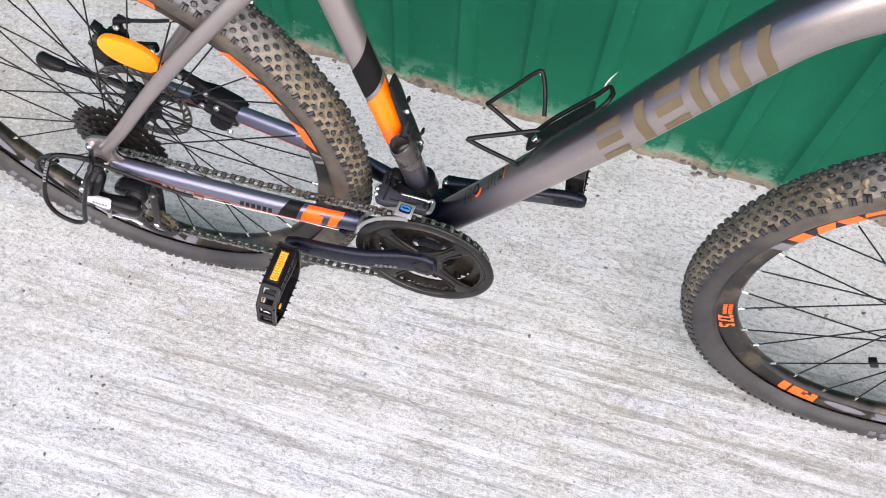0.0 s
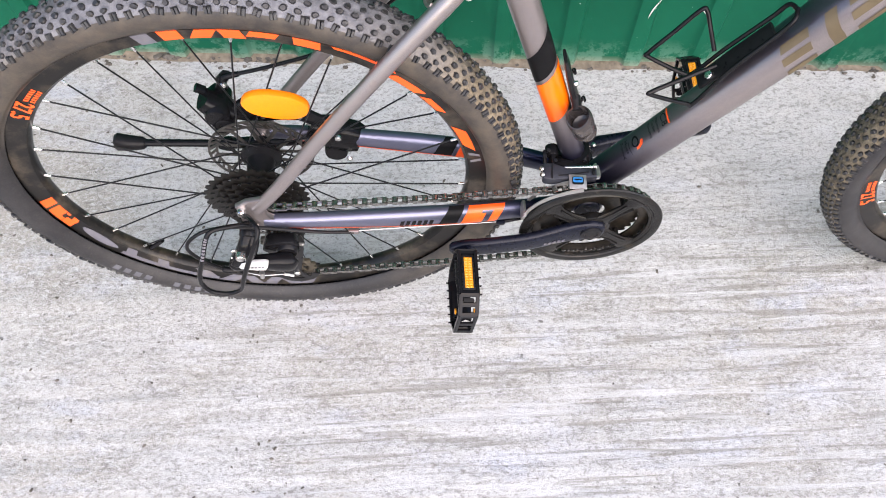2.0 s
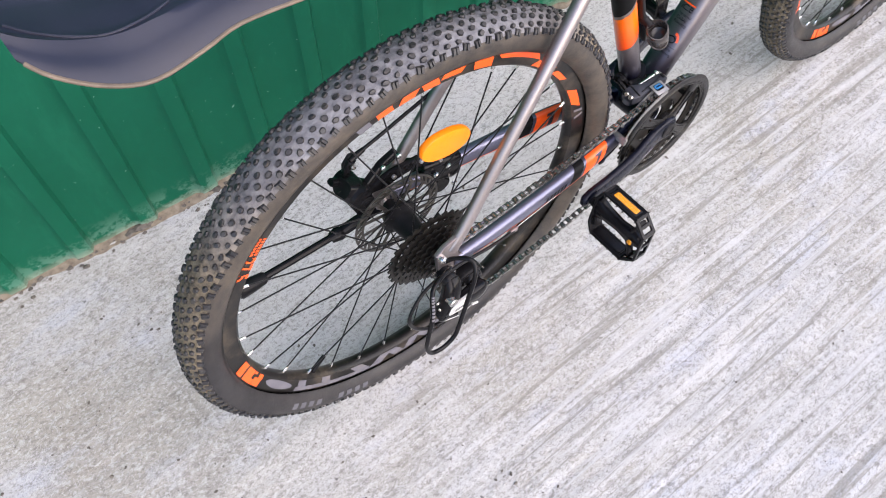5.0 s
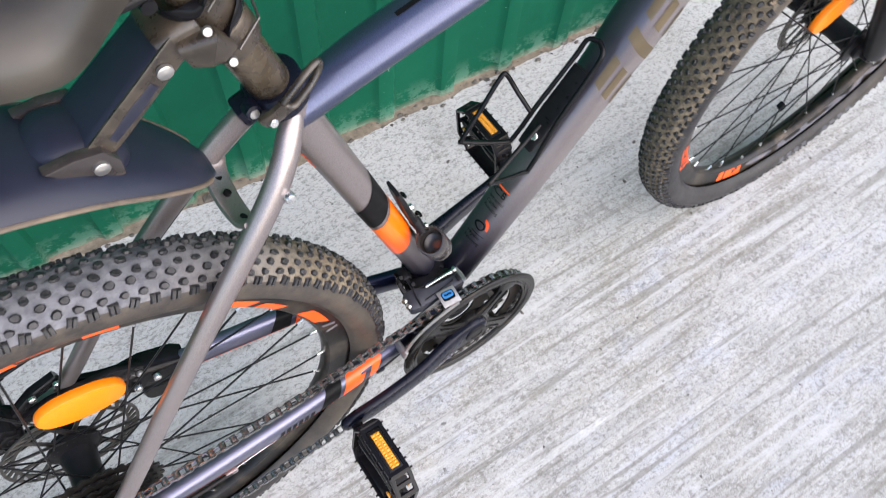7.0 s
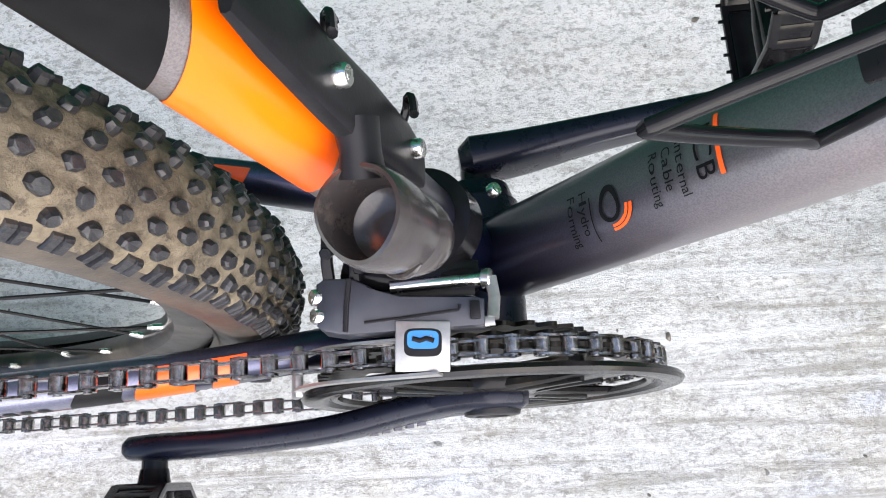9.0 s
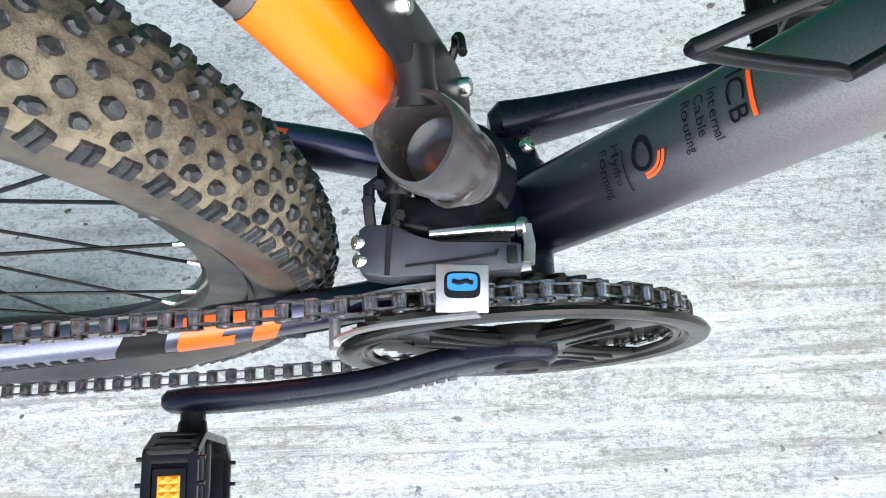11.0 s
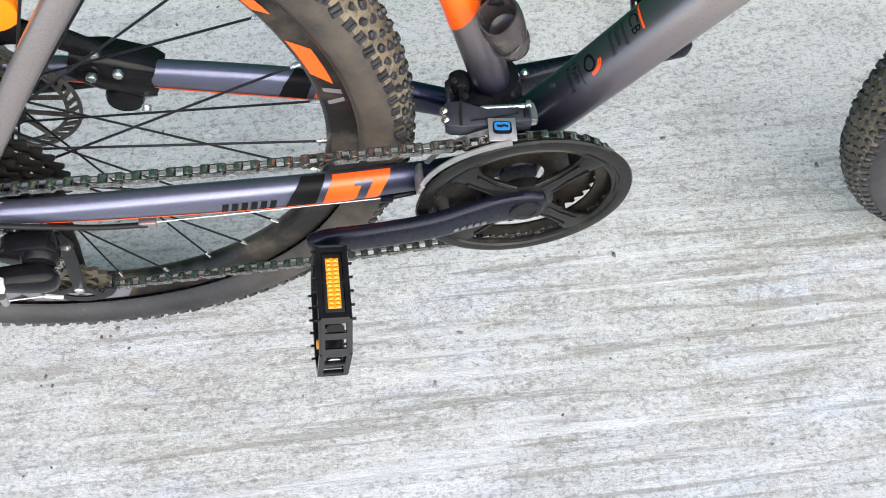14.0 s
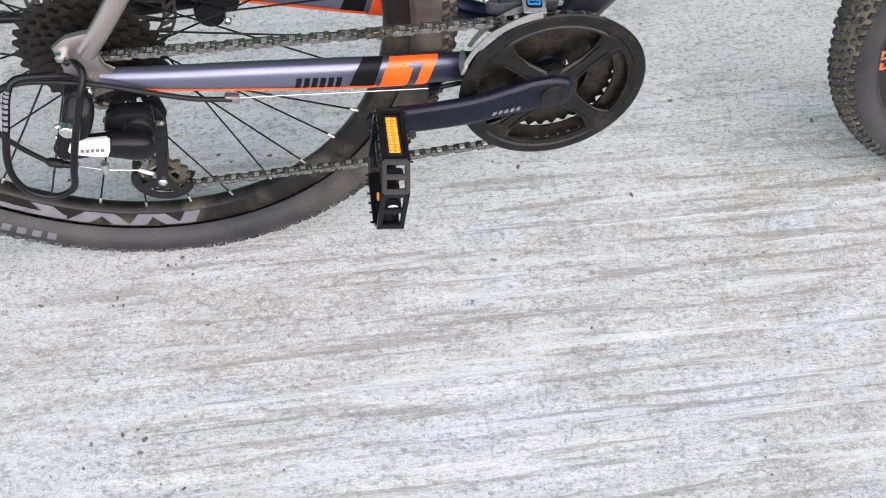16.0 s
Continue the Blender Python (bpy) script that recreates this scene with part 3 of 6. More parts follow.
def tread(w, apart):
    """All knobs of a tyre; those within the span of angles named apart are parts of their own."""
    rnd = random.Random(2)
    V, F = [], []
    for row, th, m in knob_places(rnd):
        if apart[0] <= th < apart[1]:
            ob = new("tread_knob", KNOBS[row + len(ROWS) * rnd.randrange(3)])
            ob.parent, ob.matrix_basis = w, m
        else:
            n0 = len(V)
            v, f = SHAPES[row + len(ROWS) * rnd.randrange(3)]
            V += [tuple(m @ Vector(q)) for q in v]
            F += [tuple(n0 + i for i in q) for q in f]
    me = bpy.data.meshes.new("tread")
    me.from_pydata(V, [], F)
    me.materials.append(M_knob)
    ob = new("tread", me)
    ob.parent = w
    tagged(ob, "dusty black rubber tread", kind="stuff")


def tread_bed():
    """Dried mud between the knobs: an uneven skin over the crown of the tyre."""
    us, vs = np.linspace(0, 2 * math.pi, 640, endpoint=False), np.linspace(-64, 64, 30)
    U, W = np.meshgrid(us, vs, indexing="ij")
    lump = 0.0028 * np.clip(vnoise(U * 45, W * 0.25 + 40, 1) - 0.30, 0, 1) + 0.0012 * vnoise(U * 130, W * 0.7 + 60, 2)
    lump *= np.cos(np.radians(W * 1.38))
    rr = CASE_R + (CASE_H + 0.0002 + lump) * np.cos(np.radians(W))
    yy = (CASE_W + 0.0002 + lump) * np.sin(np.radians(W))
    n, k = len(us), len(vs)
    q = np.arange(n * k).reshape(n, k)
    q = np.vstack([q, q[:1]])
    me = bpy.data.meshes.new("mud")
    me.from_pydata(np.stack([rr * np.cos(U), yy, rr * np.sin(U)], -1).reshape(-1, 3).tolist(), [], np.stack([q[:-1, :-1], q[1:, :-1], q[1:, 1:], q[:-1, 1:]], -1).reshape(-1, 4).tolist())
    for p in me.polygons:
        p.use_smooth = True
    me.materials.append(M_tread)
    return me


def flank(r):
    """Half width of the rim at a radius."""
    return 0.0095 + (r - 0.2745) * 0.1345 + 0.0005


def rim_arc(bm, a0, a1, r0=0.2815, r1=0.3005, lean=0.0, side=-1, n=8):
    """A printed patch on the flank of the rim, between two angles in degrees; lean shears it."""
    def on(u, v):
        a = radians(a0 + (a1 - a0) * u + lean * (v - 0.5))
        r = r0 + (r1 - r0) * v - 0.0060
        return Vector((r * math.cos(a), side * flank(r), r * math.sin(a)))
    return skin(on, steps(0, 1, n), [0, 0.5, 1], bm)


def rim_oval(a0, a1, slope):
    """A printed oval on the flank of the rim."""
    def on(u, v):
        h = 0.0108 * max(math.sin(math.pi * u), 0.02) ** 0.45
        a, r = radians(a0 + (a1 - a0) * u), 0.2897 + slope * (u - 0.5) + h * (v - 0.5) * 1.3
        r = min(max(r, 0.2815), 0.3005) - 0.0060
        return Vector((r * math.cos(a), -flank(r), r * math.sin(a)))
    return skin(on, steps(0, 1, 20), [0, 0.5, 1])


def small_prints(w, a0, a1, rnd):
    """Two rows of tiny bars, in place of small writing."""
    for r0 in (0.2825, 0.2895):
        a = a0
        while a < a1 - 0.3:
            d = rnd.uniform(0.45, 0.75)
            part("rim_print", rim_arc(B(), a, a + d, r0, r0 + 0.0050, rnd.uniform(-0.2, 0.2), n=2), M_orange, w)
            a += d + 0.3


SHAPES = [knob_shape(*row, random.Random(k)) for k, row in enumerate(ROWS * 3)]
KNOBS = []
for v, f in SHAPES:
    me = bpy.data.meshes.new("tread_knob")
    me.from_pydata(v, [], f)
    me.materials.append(M_knob)
    KNOBS.append(me)
BED = tread_bed()
SPOKES = {}


def spoke_mesh(side, lead, fy):
    """One spoke, from the hub flange to the rim at angle 0."""
    key = (side, lead, fy)
    if key not in SPOKES:
        a = radians(64 * lead)
        hub = Vector((0.023 * math.cos(a), side * fy, 0.023 * math.sin(a)))
        tip = Vector((0.2715, side * 0.0015, 0))
        bm = tube(B(), [hub + Vector((0, -0.004 * side, 0)), hub, hub.lerp(tip, 0.5), tip], 0.00105, 6)
        ob = part("spoke", bm, M_black)
        SPOKES[key] = ob.data
        bpy.data.objects.remove(ob)
        way = (hub - tip).normalized()
        bm = tube(B(), [tip - way * 0.002, tip + way * 0.006, tip + way * 0.010], [0.0022, 0.0021, 0.0015], 8)
        ob = part("nipple", bm, M_bolt)
        SPOKES[key + ("n",)] = ob.data
        bpy.data.objects.remove(ob)
    return SPOKES[key], SPOKES[key + ("n",)]


def wheel(name, cx, turn, flange, label, apart, off=0.0, yaw=0.0):
    """A wheel at cx, its prints turned by some degrees; flange: y of the hub flanges (drive side, far side)."""
    bm = lathe(B(), [(0.2705, -0.005), (0.2700, 0.0), (0.2705, 0.005), (0.2745, 0.0095), (0.2968, 0.0125), (0.2980, 0.011), (0.2980, -0.011), (0.2968, -0.0125), (0.2745, -0.0095)], 144, True)
    w = part(name, bm, M_rim, bike, label, at=pose(cx, off, R, 0, 0, yaw))
    bm = lathe(B(), [casing(p) for p in range(-146, 147, 12)], 160)
    for f in [f for f in bm.faces if len(f.verts) > 4]:
        bm.faces.remove(f)
    part("tyre", bm, M_rubber, w, "black rubber tyre grey with dust")
    bed = new("tread_band", BED)
    bed.parent = w
    tagged(bed, "dried mud between the tread knobs")
    tread(w, apart)
    bm = B()
    for s in (-1, 1):
        lathe(bm, [(r, s * y) for r, y in (casing(p, 0.0006) for p in (134, 137, 140, 143))], 120)
    for f in [f for f in bm.faces if len(f.verts) > 4]:
        bm.faces.remove(f)
    part("bead_line", bm, M_rubber, w)
    bm = lathe(B(), [(0.004, -0.062), (0.009, -0.062), (0.0095, -0.050), (0.016, -0.046), (0.016, -0.040), (0.0275, flange[0] - 0.003), (0.0275, flange[0] + 0.001), (0.018, flange[0] + 0.007), (0.0165, 0.005),
                     (0.019, flange[1] - 0.007), (0.0275, flange[1] - 0.001), (0.0275, flange[1] + 0.003), (0.021, flange[1] + 0.006), (0.021, 0.046), (0.010, 0.048), (0.009, 0.062), (0.004, 0.062)], 32)
    part("hub", bm, M_plastic, w, "dusty black hub")
    for j in range(32):
        side, lead = (-1 if j % 2 else 1), (1 if (j // 2) % 2 else -1)
        a, b = spoke_mesh(side, lead, abs(flange[0] if side < 0 else flange[1]))
        turned = pose(0, 0, 0, 0, -(j + 0.5) * 11.25 - turn, 0)
        for nm, data in (("spoke", a), ("nipple", b)):
            ob = new(nm, data)
            ob.parent, ob.matrix_basis = w, turned
    rnd = random.Random(4)
    t = turn
    small_prints(w, t + 134.2, t + 139.4, rnd)

    def on_rim(x, y):
        a, r = radians(t + 139.9) + 0.78 * x / 0.292, 0.2935 - y
        return Vector((r * math.cos(a), -flank(r) - 0.0001, r * math.sin(a)))
    part("rim_number", lettering("27.5", 0.0265, on_rim, bold=0.0007), M_orange, w, "orange printed size number")
    for a0, a1, r0, r1, ln in ((183.4, 186.6, 0.2815, 0.3005, 1.2), (187.6, 191.6, 0.2815, 0.3005, 1.2), (191.6, 193.4, 0.2930, 0.3005, 0.4), (191.4, 192.8, 0.2815, 0.2850, 0.2), (193.4, 197.0, 0.2885, 0.3005, 0.6), (194.4, 196.6, 0.2815, 0.2886, 0.8),
                               (94.0, 98.2, 0.2815, 0.3005, 0.8), (87.2, 91.6, 0.2815, 0.2950, -1.6), (81.5, 86.0, 0.2815, 0.2985, 1.5), (74.4, 80.2, 0.2860, 0.3005, -1.2), (65.8, 71.5, 0.2830, 0.3005, 1.0),
                               (49.0, 64.0, 0.2920, 0.3005, 2.0), (39.5, 48.5, 0.2815, 0.2910, -2.0), (31.0, 37.5, 0.2815, 0.2890, -2.0), (14.5, 23.0, 0.2815, 0.2940, -3.0)):
        part("rim_print", rim_arc(B(), t + a0, t + a1, r0, r1, ln), M_orange, w, "faded orange rim print")
    part("rim_print", rim_oval(t + 199.5, t + 213.0, 0.004), M_lilac, w, "grey oval rim print")
    for a0, a1, r0, r1, ln in ((215.5, 219.0, 0.2815, 0.2930, 1.0), (215.2, 246.0, 0.2930, 0.3005, 0.0), (226.0, 229.6, 0.2815, 0.2930, 1.0), (229.6, 240.0, 0.2815, 0.2815, 0.0), (239.0, 244.0, 0.2815, 0.2930, 3.0),
                               (248.0, 253.0, 0.2815, 0.3005, -4.0), (254.5, 258.5, 0.2815, 0.3005, 3.5), (261.0, 265.0, 0.2815, 0.3005, -2.5), (266.5, 270.5, 0.2815, 0.3005, 3.5), (272.5, 276.5, 0.2815, 0.3005, -2.5),
                               (100.0, 103.5, 0.2800, 0.3005, 1.0), (8.2, 9.2, 0.2840, 0.2975, 0.8), (10.8, 11.9, 0.2840, 0.2975, -0.8)):
        part("rim_print", rim_arc(B(), t + a0, t + a1, r0, r1, ln), M_lilac, w, "grey rim print")
    a = 215.6
    for wd in (2.5, 2.5, 2.5, 2.5, 0, 2.4, 2.4, 2.4, 2.4):
        if wd:
            def side(u, v, a=a, wd=wd):
                r, y = casing(-(118 - 26 * v), 0.0003)
                b = radians(turn + a + wd * u)
                return Vector((r * math.cos(b), y, r * math.sin(b)))
            for u0, u1, v0, v1 in ((0.1, 0.85, 0.1, 0.9),):
                part("sidewall_print", skin(lambda u, v, s=side, q=(u0, u1, v0, v1): s(q[0] + (q[1] - q[0]) * u, q[2] + (q[3] - q[2]) * v), [0, 1], [0, 0.5, 1]), M_print, w)
        a += (wd or 4.6) + 0.65
    return w


def disc_rotor(w, y):
    bm = B()
    annulus(bm, circle(0.0800, 72), circle(0.0765, 72), y - 0.0009, y + 0.0009)
    annulus(bm, circle(0.0680, 72), circle(0.0645, 72), y - 0.0009, y + 0.0009)
    for k in range(36):
        a0, a1 = 2 * math.pi * k / 36, 2 * math.pi * (k + 0.9) / 36
        p, q = Vector((0.0672 * math.cos(a0), 0, 0.0672 * math.sin(a0))), Vector((0.0772 * math.cos(a1), 0, 0.0772 * math.sin(a1)))
        t = (q - p).cross(Y).normalized() * 0.0021
        slab(bm, [(v.x, v.z) for v in (p - t, q - t, q + t, p + t)], y - 0.0008, y + 0.0008)
    for k in range(6):
        a0 = 2 * math.pi * k / 6
        for da in (0.0, 0.62):
            p, q = Vector((0.021 * math.cos(a0 + 0.2), 0, 0.021 * math.sin(a0 + 0.2))), Vector((0.0655 * math.cos(a0 + da), 0, 0.0655 * math.sin(a0 + da)))
            t = (q - p).cross(Y).normalized() * 0.0028
            slab(bm, [(v.x, v.z) for v in (p - t, q - t, q + t, p + t)], y - 0.0008, y + 0.0008)
    annulus(bm, circle(0.0250, 36), circle(0.0180, 36), y - 0.0010, y + 0.0010)
    return part("brake_rotor", bm, M_rotor, w, "slotted dark steel brake rotor", at=Matrix.Diagonal((0.87, 1, 0.87, 1)))


def wheel_reflector(w, x, z, turn, y=-0.004):
    """An oval reflector clipped between the spokes: bulged lens on a shallow dish."""
    bm = B()
    n = 40
    rings = []
    for f, yy in ((0.98, 0.004), (1.0, 0.002), (1.0, -0.003), (0.97, -0.0046), (0.85, -0.0052), (0.5, -0.0055), (0.02, -0.0056)):
        rings.append([bm.verts.new((0.0385 * f * abs(math.cos(2 * math.pi * k / n)) ** 0.85 * math.copysign(1, math.cos(2 * math.pi * k / n)), yy, 0.0215 * f * math.sin(2 * math.pi * k / n))) for k in range(n)])
    for a, b in zip(rings, rings[1:]):
        for k in range(n):
            bm.faces.new((a[k], a[(k + 1) % n], b[(k + 1) % n], b[k]))
    bm.faces.new(rings[0])
    part("reflector", bm, M_amber, w, "amber oval spoke reflector", at=pose(x, y, z, 0, turn, 0))


rear = wheel("rear_wheel", -0.003, 0.0, (-0.020, 0.033), "rear wheel with black rim and dusty knobby tyre", (4, 94), -0.0035, -0.8)
front = wheel("front_wheel", 1.111, 59.0, (-0.034, 0.027), "front wheel with black rim and dusty knobby tyre", (118, 150))
disc_rotor(rear, 0.0405)
disc_rotor(front, 0.0405)
wheel_reflector(rear, 0.0515, 0.158, 14.0)
wheel_reflector(front, -0.075, 0.086, -34.0, -0.010)
rnd = random.Random(21)
bm = B()
for _ in range(9):
    r, y = casing(-36 + rnd.uniform(-12, 12), 0.0022)
    a = radians(138.0 + rnd.uniform(-4.5, 4.5))
    d = rnd.uniform(0.003, 0.0065)
    bmesh.ops.create_icosphere(bm, subdivisions=2, radius=d, matrix=pose(r * math.cos(a), y, r * math.sin(a), rnd.uniform(0, 90), rnd.uniform(0, 90), 0) @ Matrix.Diagonal((1.5, 0.5, 0.5, 1)))
for v in bm.verts:
    v.co += Vector([rnd.uniform(-0.0008, 0.0008) for _ in range(3)])
part("mud_clod", bm, M_clod, front, "dried pale mud clod stuck in the tread")
part("valve", tube(B(), [(0.272 * math.cos(radians(222)), 0, 0.272 * math.sin(radians(222))), (0.238 * math.cos(radians(222)), 0, 0.238 * math.sin(radians(222)))], [0.004, 0.0032], 10), M_gloss, rear, "black valve cap")
part("spoke_magnet", block(B(), (-0.060, -0.012, -0.118), (0.018, 0.009, 0.011), 0.002, (0, 55, 0)), M_gloss, front, "small black block clipped on a spoke")

# cassette
for k, teeth in enumerate((32, 28, 24, 21, 18, 15, 13, 11)):
    y = -0.0300 - 0.0046 * k
    pr = 0.0127 / (2 * math.sin(math.pi / teeth))
    o = toothed(teeth, pr)
    bm = annulus(B(), o, circle(max(pr - 0.012, 0.014), len(o)), y - 0.001, y + 0.001)
    part("sprocket", bm, M_sprocket, rear, "grimy dark steel sprocket")
bm = lathe(B(), [(0.014, -0.028), (0.0155, -0.028), (0.0155, -0.0645), (0.008, -0.0655)], 28)
part("freehub", bm, M_sprocket, rear)
for k in range(5):
    a = 2 * math.pi * k / 5
    bm = B()
    for da in (-0.10, 0.10):
        rod(bm, (0.016 * math.cos(a), -0.031, 0.016 * math.sin(a)), (0.052 * math.cos(a + da * 2), -0.031, 0.052 * math.sin(a + da * 2)), 0.0022, 6)
    part("cassette_arm", bm, M_sprocket, rear)
bm = rod(B(), (0, -0.082, 0), (0, 0.078, 0), 0.0048, 14)
part("axle", bm, M_bolt, rear)
bm = tube(B(), [(0, -0.0725, 0), (0, -0.080, 0)], 0.0082, 6)
part("axle_nut", bm, M_bolt, rear, "bright axle nut")
part("axle_nut", tube(B(), [(0, 0.0725, 0), (0, 0.080, 0)], 0.0082, 6), M_bolt, rear, "bright axle nut")
part("axle", rod(B(), (0, -0.070, 0), (0, 0.070, 0), 0.0048, 14), M_bolt, front)

# ---------------------------------------------------------------- bike: frame


class Pipe:
    """A frame tube in or near the bike's plane: a smooth centre line with (half width, half height) radii."""

    def __init__(self, points, radii, k=8, e=1.0):
        self.e = e
        self.p = glide(points, k)
        rr = glide([(a, b, 0) for a, b in radii], k)
        self.r = [(q.x, q.y) for q in rr]
        self.s = [0.0]
        for a, b in zip(self.p, self.p[1:]):
            self.s.append(self.s[-1] + (b - a).length)

    def at(self, u, v, off=0.0):
        """v: degrees round the tube, 0 towards the drive side, 90 to the top (back of upright tubes)."""
        i = 0
        while i < len(self.s) - 2 and self.s[i + 1] < u:
            i += 1
        f = (u - self.s[i]) / (self.s[i + 1] - self.s[i])
        c = self.p[i].lerp(self.p[i + 1], f)
        d0 = self.p[min(i + 1, len(self.p) - 1)] - self.p[max(i - 1, 0)]
        d1 = self.p[min(i + 2, len(self.p) - 1)] - self.p[i]
        d = d0.lerp(d1, max(0.0, min(1.0, f))).normalized()
        side = (-Y + Y.dot(d) * d).normalized()
        up = side.cross(d)
        a = self.r[i][0] + (self.r[i + 1][0] - self.r[i][0]) * f + off
        b = self.r[i][1] + (self.r[i + 1][1] - self.r[i][1]) * f + off
        cw, sw = math.cos(radians(v)), math.sin(radians(v))
        return c + a * math.copysign(abs(cw) ** self.e, cw) * side + b * math.copysign(abs(sw) ** self.e, sw) * up

    def body(self, n=28, m=None):
        bm = B()
        us = self.s if m is None else steps(0, self.s[-1], m)
        g = [[bm.verts.new(self.at(u, 360 * k / n)) for k in range(n)] for u in us]
        for a, b in zip(g, g[1:]):
            for k in range(n):
                bm.faces.new((a[k], a[(k + 1) % n], b[(k + 1) % n], b[k]))
        bm.faces.new(g[0])
        bm.faces.new(g[-1])
        return bm

    def decal(self, bm, *corners, off=0.0004, n=8, m=8):
        return patch(bm, lambda u, v: self.at(u, v, off), corners, n, m)


seat = Pipe([(0.432, 0, 0.288), (0.398, 0, 0.396), (0.350, 0, 0.547), (0.285, 0, 0.752)], [(0.0172, 0.0167), (0.0161, 0.0158), (0.0161, 0.0158), (0.0166, 0.0166)])
down = Pipe([(0.428, 0, 0.284), (0.500, 0, 0.384), (0.616, 0, 0.554), (0.654, 0, 0.615), (0.722, 0, 0.724), (0.757, 0, 0.768), (0.802, 0, 0.804), (0.852, 0, 0.829), (0.902, 0, 0.838)],
            [(0.0210, 0.0200), (0.0218, 0.0215), (0.0240, 0.0245), (0.0260, 0.0258), (0.0262, 0.0262), (0.0262, 0.0270), (0.0260, 0.0280), (0.025, 0.029), (0.024, 0.030)], e=0.78)
top = Pipe([(0.292, 0, 0.726), (0.36, 0, 0.748), (0.47, 0, 0.774), (0.66, 0, 0.812), (0.88, 0, 0.852)], [(0.0170, 0.0145), (0.0200, 0.0150), (0.0208, 0.0155), (0.0208, 0.0175), (0.021, 0.021)])
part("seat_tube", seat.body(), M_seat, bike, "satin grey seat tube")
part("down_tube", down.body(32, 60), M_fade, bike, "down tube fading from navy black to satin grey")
part("top_tube", top.body(), M_top, bike, "blue-grey top tube")
part("head_tube", tube(B(), [(0.918, 0, 0.782), (0.915, 0, 0.790), (0.896, 0, 0.845), (0.876, 0, 0.898), (0.873, 0, 0.906)], [0.024, 0.0255, 0.0235, 0.0245, 0.0235], 28), M_frame, bike)
part("bottom_bracket", lathe(B(), [(0.0, -0.040), (0.017, -0.040), (0.0195, -0.036), (0.0215, -0.034), (0.0215, 0.034), (0.0195, 0.036), (0.017, 0.044), (0.0, 0.044)], 32, centre=(0.432, 0, 0.288)), M_navy, bike)

cs = Pipe([(0.008, -0.0690, 0.350), (0.060, -0.0675, 0.343), (0.160, -0.0612, 0.3302), (0.250, -0.0540, 0.3182), (0.315, -0.0468, 0.3102), (0.370, -0.0370, 0.3005), (0.425, -0.0260, 0.2900)],
          [(0.0075, 0.0090), (0.0085, 0.0115), (0.0095, 0.0150), (0.0095, 0.0165), (0.0090, 0.0165), (0.0095, 0.0150), (0.011, 0.0140)], e=0.70)
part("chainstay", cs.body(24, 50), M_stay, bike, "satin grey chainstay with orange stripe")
ss = Pipe([(0.006, -0.0715, 0.382), (0.040, -0.0680, 0.424), (0.098, -0.0620, 0.505), (0.161, -0.0530, 0.585), (0.217, -0.0430, 0.651), (0.252, -0.0345, 0.690), (0.270, -0.0270, 0.712), (0.284, -0.0160, 0.729), (0.293, -0.0070, 0.738)],
          [(0.0075, 0.0085), (0.0080, 0.0088), (0.0082, 0.0088), (0.0085, 0.0090), (0.0090, 0.0095), (0.0092, 0.0100), (0.0090, 0.0100), (0.0085, 0.0095), (0.006, 0.007)])
part("seatstay", ss.body(20, 40), M_frame, bike, "satin grey seatstay")


def mirrored(pipe):
    q = Pipe([(0, 0, 0), (1, 0, 0)], [(1, 1), (1, 1)], 1)
    q.e, q.p, q.r, q.s = pipe.e, [Vector((v.x, -v.y, v.z)) for v in pipe.p], pipe.r, pipe.s
    return q


cs2, ss2 = mirrored(cs), mirrored(ss)
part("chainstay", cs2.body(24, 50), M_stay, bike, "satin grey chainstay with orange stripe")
part("seatstay", ss2.body(20, 40), M_frame, bike, "satin grey seatstay")
for s in (-1, 1):
    out = [(-0.016, 0.334), (-0.010, 0.326), (0.004, 0.334), (0.018, 0.340), (0.034, 0.336), (0.036, 0.350), (0.024, 0.355), (0.015, 0.364), (0.013, 0.374), (0.018, 0.390), (0.014, 0.404), (-0.006, 0.400), (-0.020, 0.390), (-0.018, 0.374), (-0.018, 0.346)]
    part("dropout", slab(B(), out, s * 0.0665, s * 0.0735, 0.0012), M_frame, bike, "forged grey dropout plate")
for s in (-1, 1):
    part("eyelet_bolt", bolt(B(), (0.262, s * 0.0415, 0.694), (0, s, 0.15), 0.0045, 0.006), M_bolt, bike, "bright eyelet bolt")

# frame decals
bm = B()
seat.decal(bm, (0.205, -95), (0.278, -95), (0.238, 100), (0.165, 100), n=6, m=20)
seat.decal(bm, (0.165, 100), (0.238, 100), (0.255, 160), (0.185, 160), n=6, m=8)
part("seat_tube_decal", bm, M_seatblock, bike, "bright orange block on the seat tube")
bm = B()
seat.decal(bm, (0.286, -95), (0.338, -95), (0.282, 100), (0.244, 100), n=6, m=20)
seat.decal(bm, (0.244, 100), (0.282, 100), (0.300, 180), (0.262, 180), n=6, m=8)
part("seat_tube_band", bm, M_dark, bike, "black slanted band on the seat tube")
for u0, u1 in ((0.392, 0.398), (0.400, 0.408), (0.411, 0.416)):
    part("print_bar", seat.decal(B(), (u0, 60), (u1, 60), (u1 + 0.004, 110), (u0 + 0.004, 110), n=3, m=5), M_orange, bike, "small orange print bar")
